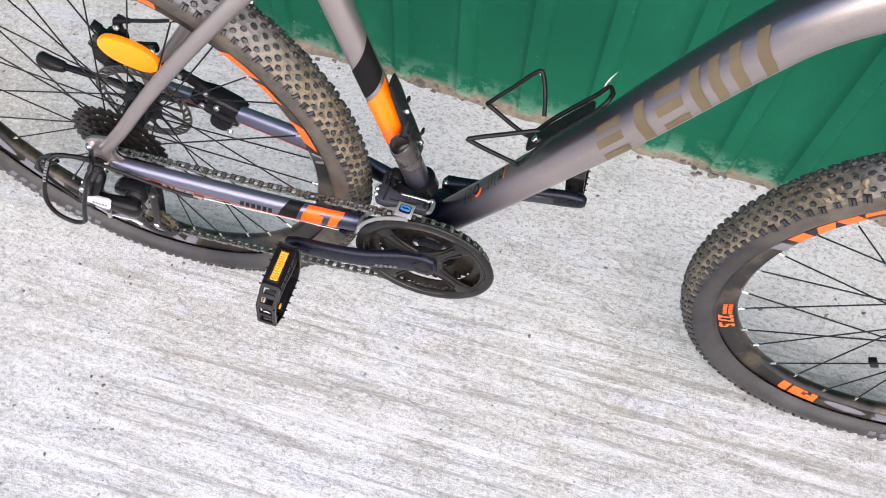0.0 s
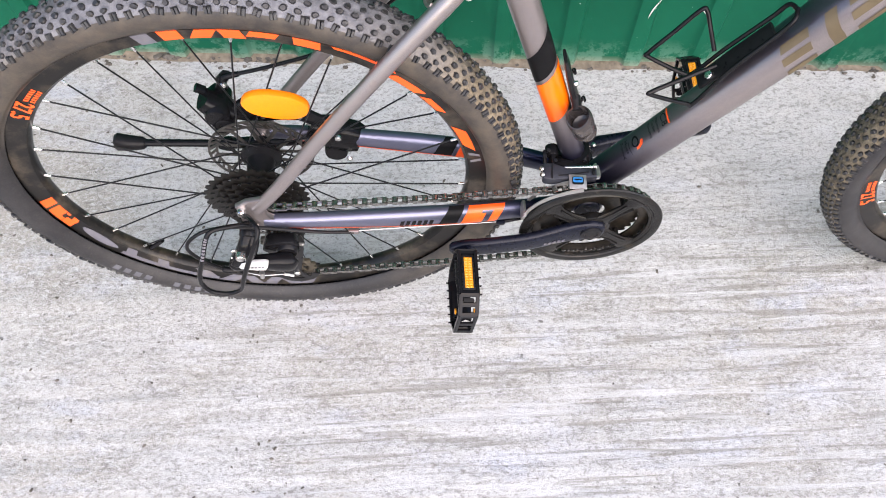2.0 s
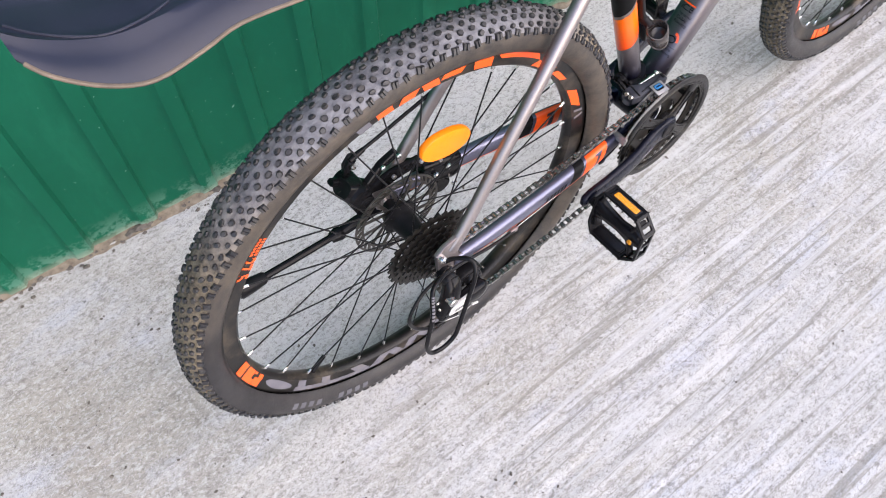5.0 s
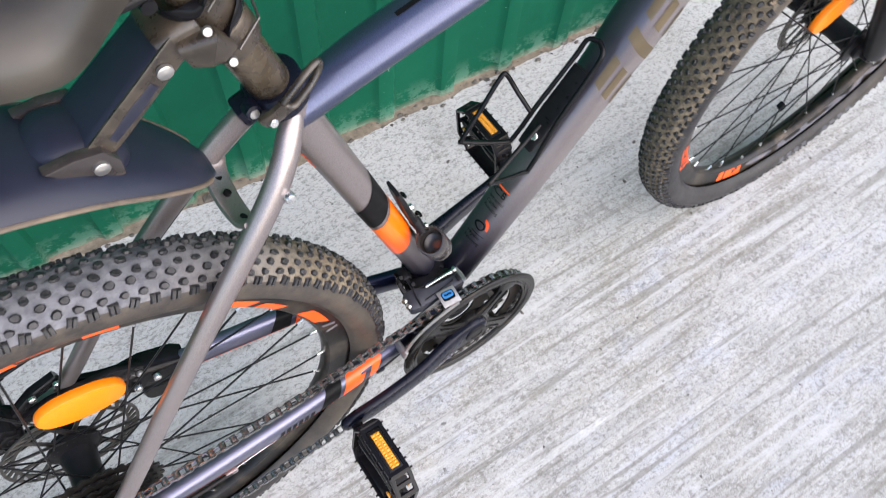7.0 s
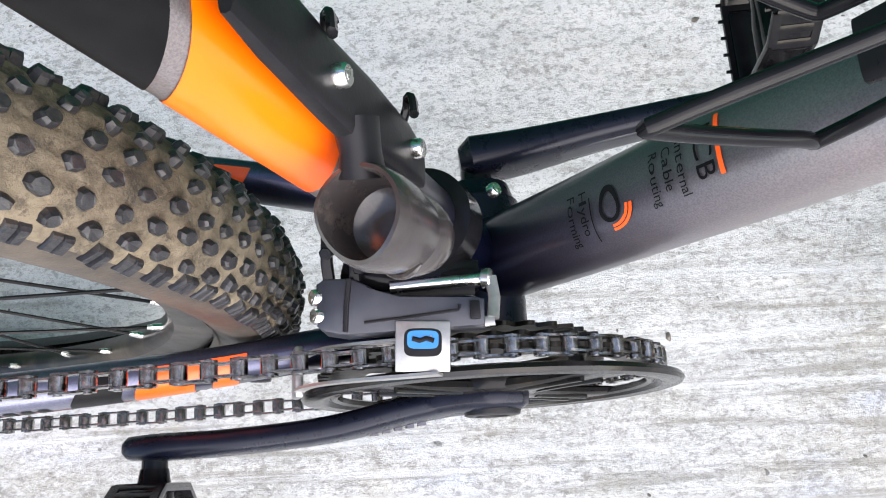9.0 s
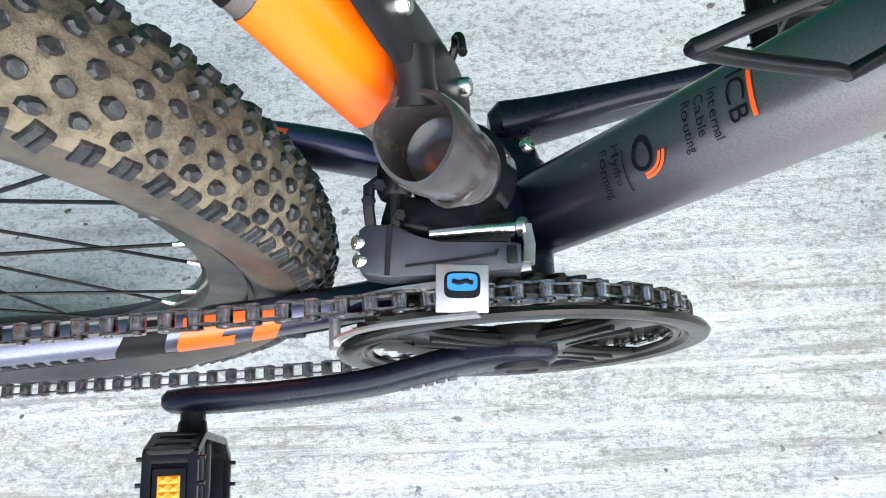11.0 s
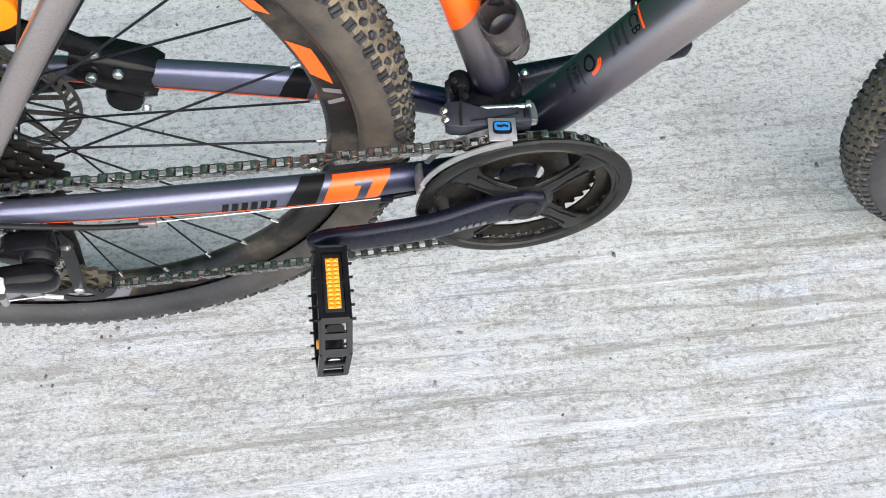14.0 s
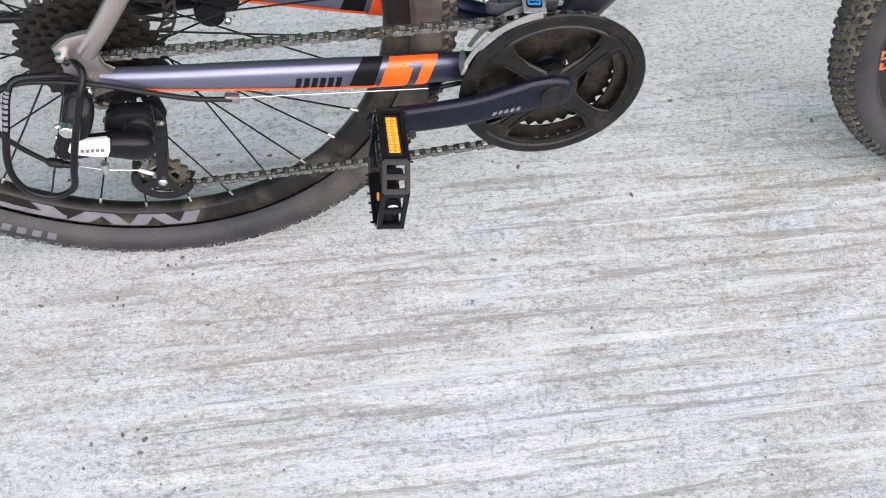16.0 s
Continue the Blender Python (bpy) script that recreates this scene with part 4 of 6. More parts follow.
for pipe, sgn in ((cs, 1), (cs2, -1)):
    bm = B()
    left, right, stem = (lambda v: 0.249 + (v + 75) * 0.000076), (lambda v: 0.297 + (v + 75) * 0.000078), (lambda v: 0.277 + (v + 75) * 0.00007)
    for v0, v1, a, b in ((-75, 34, left, stem), (34, 56, left, lambda v: stem(v) - 0.0065), (56, 95, left, right), (-75, 56, lambda v: stem(v) + 0.0085, right)):
        pipe.decal(bm, (a(v0), v0), (b(v0), v0), (b(v1), v1), (a(v1), v1), n=8, m=8)
    bmesh.ops.remove_doubles(bm, verts=bm.verts[:], dist=0.0002)
    part("chainstay_block", bm, M_orange, bike, "orange block with a notch cut in it")
    part("chainstay_stripe", pipe.decal(B(), (0.030, -20), (0.250, -26), (0.250, -62), (0.034, -56), n=24, m=4), M_orange, bike, "thin orange stripe along the chainstay")
    part("chainstay_band", pipe.decal(B(), (0.221, -36), (0.246, -36), (0.256, 100), (0.236, 100)), M_dark, bike, "black slanted block")
    for k in range(6 if sgn > 0 else 0):
        u = 0.171 + k * 0.0076
        w = 0.0050
        part("print_bar", pipe.decal(B(), (u, -28), (u + w, -28), (u + w + 0.0016, 8), (u + 0.0016, 8), n=2, m=3), M_dark, bike)

# the maker's mark on the down tube, as plain slanted bars
for u0, bars in ((0.316, ((0, 36, -46, -22), (0, 36, -8, 14), (0, 36, 28, 52))), (0.364, ((8, 22, -46, 52),)), (0.400, ((0, 32, -46, -24), (0, 32, -8, 14), (0, 32, 30, 52))), (0.443, ((0, 12, -46, 52), (22, 34, -46, 52))), (0.488, ((0, 12, -46, 52), (28, 40, -46, 52)))):
    for a, b, v0, v1 in bars:
        k = 0.012 / 60.0
        a, b, v0, v1 = u0 + 0.005 + a / 1000, u0 + 0.005 + b / 1000, v0 + 14, v1 + 14
        part("mark_bar", down.decal(B(), (a + k * v0, v0), (b + k * v0, v0), (b + k * v1, v1), (a + k * v1, v1), off=0.0005, n=5, m=8), M_gold, bike)


def on_down(u0, v0, mirror=1):
    """Words that read along the tube's girth: x of the text runs round the tube, y down its length."""
    def fn(x, y):
        r = 0.024
        return down.at(u0 + y, v0 - math.degrees(x / r), 0.0006)
    return fn


part("printed_word", lettering("ICB", 0.0118, on_down(0.1660, 112)), M_dark, bike, "black printed letters")
for k, word in enumerate(("Internal", "Cable", "Routing")):
    part("printed_word", lettering(word, 0.0062, on_down(0.1575 - 0.0066 * k, 106)), M_dark, bike, "small black printed word")
for k, word in enumerate(("Hydro", "Forming")):
    part("printed_word", lettering(word, 0.0066, on_down(0.1040 - 0.0072 * k, 100)), M_dark, bike, "small black printed word")
bm = B()
part("printed_line", down.decal(B(), (0.1100, 92), (0.1106, 92), (0.1106, 46), (0.1100, 46), off=0.0006, n=1, m=10), M_dark, bike)
for r0, r1, a0, a1 in ((0.0050, 0.0072, 20, 340),):
    skin(lambda u, v: down.at(0.1210 + (r0 + (r1 - r0) * v) * 0.8 * math.cos(radians(u)), 80 - math.degrees((r0 + (r1 - r0) * v) * math.sin(radians(u)) / 0.026), 0.0006), steps(-180, 180, 24), [0, 1], bm)
part("print_ring", bm, M_dark, bike, "black printed ring")
part("printed_line", down.decal(B(), (0.1755, 116), (0.1775, 116), (0.1775, 68), (0.1755, 68), off=0.0006, n=1, m=12), M_orange, bike, "orange printed line")
for r0, r1 in ((0.0085, 0.0100), (0.0106, 0.0122)):
    bm = skin(lambda u, v: down.at(0.1210 + (r0 + (r1 - r0) * v) * math.cos(radians(u)), 80 - math.degrees((r0 + (r1 - r0) * v) * math.sin(radians(u)) / 0.026), 0.0006), steps(5, 95, 12), [0, 1])
    part("printed_arc", bm, M_orange, bike, "orange printed arc")
bm = B()
top.decal(bm, (0.098, 96), (0.130, 96), (0.130, 84), (0.098, 84), n=6, m=4)
top.decal(bm, (0.122, 106), (0.130, 106), (0.130, 96), (0.118, 96), n=3, m=3)
part("top_tube_print", bm, M_dark, bike, "black printed shape on the top tube")
bm = B()
top.decal(bm, (0.156, 84), (0.209, 84), (0.214, 20), (0.150, 20), n=6, m=10)
top.decal(bm, (0.136, 150), (0.203, 150), (0.209, 84), (0.156, 84), n=6, m=10)
part("top_tube_print", bm, M_dark, bike, "black band on the top tube")
bm = B()
top.decal(bm, (0.228, 150), (0.330, 150), (0.340, 10), (0.220, 10), n=8, m=16)
part("top_tube_decal", bm, M_orange2, bike, "orange block on the top tube")

# ---------------------------------------------------------------- bike: drivetrain
BBX, BBZ = 0.432, 0.288


def superpipe(bm, points, radii, n=20, e=0.6, ref=Y):
    """Like tube, with a boxy rounded section."""
    p = [Vector(q) for q in points]
    rings = []
    for i in range(len(p)):
        d = (p[min(i + 1, len(p) - 1)] - p[max(i - 1, 0)]).normalized()
        side = (ref - ref.dot(d) * d).normalized()
        up = d.cross(side)
        a, b = radii[i]
        ring = []
        for k in range(n):
            c, s = math.cos(2 * math.pi * k / n), math.sin(2 * math.pi * k / n)
            ring.append(bm.verts.new(p[i] + side * a * math.copysign(abs(c) ** e, c) + up * b * math.copysign(abs(s) ** e, s)))
        rings.append(ring)
    for a, b in zip(rings, rings[1:]):
        for k in range(n):
            bm.faces.new((a[k], a[(k + 1) % n], b[(k + 1) % n], b[k]))
    bm.faces.new(rings[0])
    bm.faces.new(rings[-1])
    return bm


def ends(points, radii, cap=0.6):
    """Adds a shrunken point at both ends so that a pipe closes roundly."""
    p = [Vector(q) for q in points]
    a, b = p[0] + (p[0] - p[1]).normalized() * min(radii[0]) * cap, p[-1] + (p[-1] - p[-2]).normalized() * min(radii[-1]) * cap
    s = lambda r: (r[0] * 0.6, r[1] * 0.6)
    return [a] + p + [b], [s(radii[0])] + list(radii) + [s(radii[-1])]


crank = new("crankset")
crank.parent = bike
pts = glide([(0.4465, -0.0695, 0.2880), (0.432, -0.0690, 0.2880), (0.410, -0.0700, 0.2868), (0.386, -0.0735, 0.2845), (0.350, -0.0800, 0.2820), (0.300, -0.0835, 0.2802), (0.262, -0.0840, 0.2792), (0.2455, -0.0840, 0.2788)], 5)
rad = [(q.x, q.y) for q in glide([(0.0064, 0.0165, 0), (0.0072, 0.0208, 0), (0.0070, 0.0204, 0), (0.0068, 0.0184, 0), (0.0066, 0.0172, 0), (0.0066, 0.0166, 0), (0.0068, 0.0155, 0), (0.0060, 0.0110, 0)], 5)]
part("crank_arm", superpipe(B(), *ends(pts, rad)), M_navy, crank, "black satin crank arm")
for k in range(5):
    x = 0.368 + k * 0.0062
    y = -0.0838 + 0.16 * (x - 0.368)
    bm = slab(B(), [(x, 0.2750), (x + 0.0040, 0.2756), (x + 0.0050, 0.2796), (x + 0.0010, 0.2790)], y + 0.002, y - 0.0006)
    part("crank_print", bm, M_lilac, crank, "grey print bar on the crank")
part("crank_cap", lathe(B(), [(0.0, -0.0772), (0.0085, -0.0772), (0.0090, -0.0784), (0.0122, -0.0784), (0.0140, -0.0778), (0.0146, -0.0762), (0.0146, -0.069)], 28, centre=(BBX, 0, BBZ)), M_plastic, crank, "round grey crank bolt cap")
bm = B()
lathe(bm, [(0.0770, -0.0640), (0.0776, -0.0664), (0.0800, -0.0672), (0.0816, -0.0662), (0.0834, -0.0664), (0.0850, -0.0682), (0.0905, -0.0690), (0.0945, -0.0682), (0.0957, -0.0664), (0.0947, -0.0644), (0.0905, -0.0634), (0.0800, -0.0630)], 112, True, (BBX, 0, BBZ))
for k in range(4):
    a = radians(48 + 90 * k)
    da = Vector((math.cos(a), 0, math.sin(a)))
    c = Vector((BBX, -0.0645, BBZ))
    p = [c + da * r for r in (0.012, 0.026, 0.045, 0.062, 0.072, 0.081)]
    superpipe(bm, p, [(0.0045, 0.0170), (0.0042, 0.0120), (0.0036, 0.0088), (0.0032, 0.0094), (0.0030, 0.0135), (0.0026, 0.0190)], 14, 0.7)
    side = da.cross(Y) * 0.0052
    for e in (-1, 1):
        superpipe(bm, [c + da * r + side * (e * f) - Vector((0, 0.0030, 0)) for r, f in ((0.026, 1.3), (0.045, 1.0), (0.066, 1.3))], [(0.0016, 0.0014)] * 3, 8, 0.7)
lathe(bm, [(0.006, -0.058), (0.0265, -0.058), (0.0275, -0.062), (0.0262, -0.0670), (0.0225, -0.0680), (0.006, -0.0680)], 40, False, (BBX, 0, BBZ))
part("chain_guard", bm, M_guard, crank, "scuffed black plastic chain guard with four arms")
for teeth, y, inner in ((42, -0.0560, 0.0655), (34, -0.0480, 0.0400), (24, -0.0400, 0.0230)):
    o = toothed(teeth, 0.0127 / (2 * math.sin(math.pi / teeth)))
    part("chainring", annulus(B(), o, circle(inner, len(o)), y - 0.0011, y + 0.0011, (BBX, 0, BBZ)), M_ring, crank, "grimy brown steel chainring")
for k in range(4):
    a = radians(48 + 90 * k)
    for r in (0.058,):
        bm = rod(B(), (BBX + r * math.cos(a), -0.0640, BBZ + r * math.sin(a)), (BBX + r * math.cos(a), -0.0480, BBZ + r * math.sin(a)), 0.004, 10)
        part("ring_post", bm, M_sprocket, crank)
pts = glide([(0.430, 0.0600, 0.2880), (0.455, 0.0630, 0.2884), (0.500, 0.0715, 0.2892), (0.545, 0.0790, 0.2902), (0.596, 0.0855, 0.2908), (0.620, 0.0870, 0.2910)], 5)
rad = [(q.x, q.y) for q in glide([(0.0110, 0.0185, 0), (0.0100, 0.0180, 0), (0.0078, 0.0155, 0), (0.0070, 0.0140, 0), (0.0072, 0.0148, 0), (0.0065, 0.0115, 0)], 5)]
part("crank_arm", superpipe(B(), *ends(pts, rad)), M_navy, crank, "black satin crank arm")
bm = superpipe(B(), [(0.462, 0.0560, 0.2888), (0.50, 0.0640, 0.2893), (0.545, 0.0722, 0.2900), (0.580, 0.0775, 0.2905)], [(0.0010, 0.0075)] * 4, 12, 0.7)
part("crank_groove", bm, M_fd, crank)
part("spindle", rod(B(), (BBX, 0.040, BBZ), (BBX, 0.062, BBZ), 0.0085, 16), M_gloss, crank)


def pedal(name, x, z, y0, out, tilt, label):
    """A platform pedal standing on edge: two eight-sided rails, a waisted web on each face, pins, spindle body and a reflector on each edge."""
    pd = new(name)
    pd.parent = crank
    pd.matrix_basis = pose(x, y0, z, 0, tilt, 0) @ Matrix.Diagonal((1, out * 0.935, 1, 1))
    tagged(pd, label)
    X = Vector((1, 0, 0))
    h = 0.046
    bm = B()
    rim = [(0.008, -0.028), (0.008, 0.028), (0.017, h), (0.082, h), (0.104, 0.026), (0.104, -0.026), (0.082, -h), (0.017, -h)]
    for k, (a, b) in enumerate(zip(rim, rim[1:] + rim[:1])):
        for e in (-1, 1):
            superpipe(bm, [(e * 0.0105, *a), (e * 0.0105, *b)], [(0.0026, 0.0024)] * 2, 8, 0.5, X)
        if k in (0, 1, 7):
            superpipe(bm, [(0, *a), (0, *b)], [(0.0110, 0.0014)] * 2, 8, 0.4, X)
        for f in (0.04, 0.5, 0.96):
            y, z = a[0] + (b[0] - a[0]) * f, a[1] + (b[1] - a[1]) * f
            superpipe(bm, [(-0.0110, y, z), (0.0110, y, z)], [(0.0032, 0.0022)] * 2, 8, 0.5, Vector((0, b[0] - a[0], b[1] - a[1])).normalized())
    superpipe(bm, [(0, 0.010, 0), (0, 0.026, 0), (0, 0.055, 0), (0, 0.080, 0), (0, 0.102, 0)], [(0.0080, 0.0200), (0.0080, 0.0130), (0.0075, 0.0095), (0.0080, 0.0130), (0.0070, 0.0060)], 16, 0.5, X)
    for g in (-1, 1):
        superpipe(bm, [(0, 0.012, g * 0.018), (0, 0.015, g * (h - 0.012))], [(0.0070, 0.0040)] * 2, 8, 0.5, X)
        superpipe(bm, [(0, 0.078, g * 0.010), (0, 0.084, g * 0.024), (0, 0.088, g * (h - 0.008))], [(0.0070, 0.0040), (0.0060, 0.0030), (0.0070, 0.0040)], 10, 0.6, X)
    for g in (-1, 1):
        block(bm, (0, 0.046, g * (h - 0.0015)), (0.0190, 0.058, 0.0030), 0.0010)
    lathe(bm, [(0.0, -0.002), (0.0072, -0.002), (0.0080, 0.004), (0.0100, 0.010), (0.0100, 0.036), (0.0085, 0.050), (0.0085, 0.098), (0.0, 0.100)], 20)
    part("pedal_cage", bm, M_gloss, pd)
    part("spindle", tube(B(), [(0, -0.018, 0), (0, 0.004, 0)], 0.0066, 14), M_gloss, pd)
    part("end_cap", lathe(B(), [(0, 0.0995), (0.0058, 0.0995), (0.0058, 0.1020), (0, 0.1024)], 16), M_white, pd, "pale grey spindle end cap")
    for e in (-1, 1):
        part("face_reflector", tube(B(), [(e * 0.0115, 0.086, 0), (e * 0.0128, 0.086, 0), (e * 0.0132, 0.086, 0)], [0.0042, 0.0042, 0.0034], 16), M_yellow, pd, "small round amber reflector")
    for g in (-1, 1):
        for e in (-1, 1):
            for k in range(6):
                ob = part("grip_pin", rod(B(), (0, 0, 0), (e * 0.0030, 0, 0), 0.0012, 6), M_gloss, pd, at=pose(e * 0.0128, 0.020 + k * 0.0125, g * (h - 0.001)))
    for g in (-1, 1):
        part("reflector_frame", block(B(), (0, 0.0512, g * (h + 0.0008)), (0.0155, 0.053, 0.0026), 0.0008), M_plastic, pd)
        bm = B()
        for k in range(12):
            for e in (-1, 1):
                y = 0.0285 + k * 0.0038
                c = [bm.verts.new((e * 0.0026 + dx, y + dy, g * (h + 0.0022 + dz))) for dx, dy, dz in ((-0.0025, 0, 0), (0.0025, 0, 0), (0.0025, 0.0038, 0), (-0.0025, 0.0038, 0), (0, 0.0019, 0.0011))]
                for i in range(4):
                    bm.faces.new((c[i], c[(i + 1) % 4], c[4]))
        bmesh.ops.remove_doubles(bm, verts=bm.verts[:], dist=0.0003)
        part("pedal_reflector", bm, M_yellow, pd, "amber prismatic reflector", smooth=False)
    return pd


pedal("pedal", 0.2570, 0.2790, -0.0965, -1, 7.0, "black platform pedal standing on edge")
pedal("pedal", 0.6040, 0.2930, 0.095, 1, -6.0, "black platform pedal standing on edge")

# chain path: over the small sprocket, round the big ring, back through both pulleys
UP, LOW = (0.014, 0.276), (0.0250, 0.2010)


def arc(c, r, a0, a1, y, n=10):
    return [(c[0] + r * math.cos(radians(a)), y, c[1] + r * math.sin(radians(a))) for a in steps(a0, a1, n)]


path = arc((0, R), 0.0225, 190, 98, -0.0622, 8)
path += [(0.216, -0.0622, 0.3725)]
path += arc((BBX, BBZ), 0.0850, 96, -97, -0.0560, 24)
path += [(0.226, -0.0600, 0.190)]
path += arc(LOW, 0.0222, -86, -200, -0.0605, 8)
path += arc(UP, 0.0222, -20, 40, -0.0605, 5)
path += [(-0.014, -0.0605, 0.313)]
dense = [Vector(p) for p in path]
dense.append(dense[0])
cum = [0.0]
for a, b in zip(dense, dense[1:]):
    cum.append(cum[-1] + (b - a).length)
links = round(cum[-1] / 0.0127 / 2) * 2
PIT = cum[-1] / links


def along(s):
    s %= cum[-1]
    i = max(k for k in range(len(cum) - 1) if cum[k] <= s)
    return dense[i].lerp(dense[i + 1], (s - cum[i]) / (cum[i + 1] - cum[i]))


def link_mesh(wide, name):
    bm = B()
    out = []
    for k in range(-5, 6):
        a = radians(k * 13)
        out.append((PIT / 2 + 0.0037 * math.cos(a), 0.0037 * math.sin(a)))
    out.append((0, 0.0026))
    out += [(-x, z) for x, z in out[:11][::-1]]
    out.append((0, -0.0026))
    for s in (-1, 1):
        slab(bm, out, s * wide, s * (wide + 0.0010))
    for e in (-1, 1):
        rod(bm, (e * PIT / 2, -wide - (0.0015 if wide > 0.003 else 0), 0), (e * PIT / 2, wide + (0.0015 if wide > 0.003 else 0), 0), 0.0018 if wide > 0.003 else 0.0038, 10)
    ob = part(name, bm, M_chain)
    me = ob.data
    bpy.data.objects.remove(ob)
    return me


chain = new("chain")
chain.parent = bike
tagged(chain, "oily grey steel roller chain")
OUTER, INNER = link_mesh(0.0034, "outer_link"), link_mesh(0.0021, "inner_link")
for k in range(links):
    a, b = along(k * PIT), along((k + 1) * PIT)
    ob = new("chain_link", OUTER if k % 2 else INNER)
    ob.parent = chain
    x = (b - a).normalized()
    yv = (Y - Y.dot(x) * x).normalized()
    z = x.cross(yv)
    ob.matrix_basis = Matrix(((x.x, yv.x, z.x, (a.x + b.x) / 2), (x.y, yv.y, z.y, (a.y + b.y) / 2), (x.z, yv.z, z.z, (a.z + b.z) / 2), (0, 0, 0, 1)))

# rear derailleur
rd = new("rear_derailleur")
rd.parent = bike
tagged(rd, "black rear derailleur with a silver plate and two pulleys")
bm = B()
slab(bm, [(-0.024, 0.344), (-0.014, 0.330), (-0.004, 0.338), (-0.002, 0.352), (-0.014, 0.356)], -0.0735, -0.0800, 0.001)
lathe(bm, [(0, -0.093), (0.0090, -0.093), (0.0115, -0.089), (0.0115, -0.072), (0.0, -0.072)], 22, False, (-0.012, 0, 0.346))
part("mount_bolt_boss", bm, M_gloss, rd)
bm = superpipe(B(), glide([(-0.0100, -0.0860, 0.346), (-0.0125, -0.0930, 0.338), (-0.0195, -0.0980, 0.322), (-0.0300, -0.1000, 0.306), (-0.0375, -0.1000, 0.297)], 3), [(0.0080, 0.0100), (0.0090, 0.0115), (0.0095, 0.0125), (0.0100, 0.0130), (0.0102, 0.0132), (0.0105, 0.0132), (0.0105, 0.0130), (0.0105, 0.0128), (0.0105, 0.0124), (0.0104, 0.0118), (0.0102, 0.0112), (0.0098, 0.0106), (0.0090, 0.0090)], 16, 0.6)
part("upper_knuckle", bm, M_gloss, rd, "glossy black upper knuckle")
part("pivot_pin", lathe(B(), [(0, -0.1130), (0.0056, -0.1130), (0.0066, -0.1120), (0.0068, -0.1020), (0, -0.1020)], 22, False, (-0.0240, 0, 0.3275)), M_bolt, rd, "round bright pivot pin")
bm = superpipe(B(), glide([(-0.0445, -0.1000, 0.2950), (-0.0360, -0.1010, 0.2960), (-0.0100, -0.1020, 0.2985), (0.0130, -0.1010, 0.2950), (0.0300, -0.0980, 0.2890), (0.0370, -0.0940, 0.2870)], 3), [(0.0070, 0.0070), (0.0085, 0.0090), (0.0090, 0.0105), (0.0090, 0.0112), (0.0088, 0.0112), (0.0086, 0.0110), (0.0084, 0.0112), (0.0086, 0.0120), (0.0092, 0.0130), (0.0098, 0.0140), (0.0104, 0.0148), (0.0110, 0.0152), (0.0112, 0.0152), (0.0110, 0.0148), (0.0100, 0.0130), (0.0080, 0.0095)], 18, 0.65)
part("derailleur_body", bm, M_gloss, rd)
bm = slab(B(), [(-0.0270, 0.3120), (-0.0150, 0.3140), (0.0050, 0.3145), (0.0075, 0.3105), (0.0045, 0.2985), (0.0000, 0.2905), (-0.0120, 0.2925), (-0.0310, 0.2975), (-0.0320, 0.3030)], -0.1060, -0.1112, 0.0012)
part("name_plate", bm, M_white, rd, "pale silver plate")
for k in range(5):
    x = -0.0215 + k * 0.0044
    bm = slab(B(), [(x, 0.3000 - k * 0.0003), (x + 0.0030, 0.2998 - k * 0.0003), (x + 0.0042, 0.3036 - k * 0.0003), (x + 0.0012, 0.3038 - k * 0.0003)], -0.1108, -0.1117)
    part("print_bar", bm, M_lilac, rd)
bm = slab(B(), [(-0.0035, 0.2990), (0.0010, 0.3120), (0.0090, 0.3185), (0.0240, 0.3200), (0.0400, 0.3185), (0.0445, 0.3120), (0.0430, 0.2980), (0.0330, 0.2820), (0.0120, 0.2800)], -0.0700, -0.0870, 0.0030)
lathe(bm, [(0, -0.0920), (0.0125, -0.0920), (0.0150, -0.0890), (0.0155, -0.0800), (0, -0.0800)], 26, False, (0.0290, 0, 0.3000))
part("spring_housing", bm, M_gloss, rd, "glossy black spring housing")
part("stop_screw", bolt(B(), (0.0430, -0.0740, 0.2920), (1, -0.3, 0.1), 0.0026, 0.0060), M_steel, rd)
for yy in (-0.0690, -0.0530):
    bm = superpipe(B(), glide([(0.038, yy, 0.306), (0.0405, yy, 0.284), (0.0370, yy, 0.258), (0.031, yy, 0.230), (LOW[0], yy, LOW[1])], 4), [(0.0010, 0.0085)] * 5 + [(0.0010, 0.0058)] * 12, 10, 0.5)
    part("pulley_cage", bm, M_black, rd, "black pulley cage plate")
    out = [(LOW[0] + 0.0320 * math.cos(radians(a)), LOW[1] + 0.0320 * math.sin(radians(a))) for a in range(150, 352, 12)]
    out += [(LOW[0] + 0.0225 * math.cos(radians(a)), LOW[1] + 0.0225 * math.sin(radians(a))) for a in range(342, 148, -12)]
    bm = slab(B(), out, yy - 0.0008, yy + 0.0008)
    for a in (205, 300):
        superpipe(bm, [(LOW[0] + r * math.cos(radians(a)), yy, LOW[1] + r * math.sin(radians(a))) for r in (0.002, 0.014, 0.025)], [(0.0008, 0.0062), (0.0008, 0.0040), (0.0008, 0.0064)], 8, 0.5)
    part("pulley_cage", bm, M_black, rd, "black pulley cage plate")
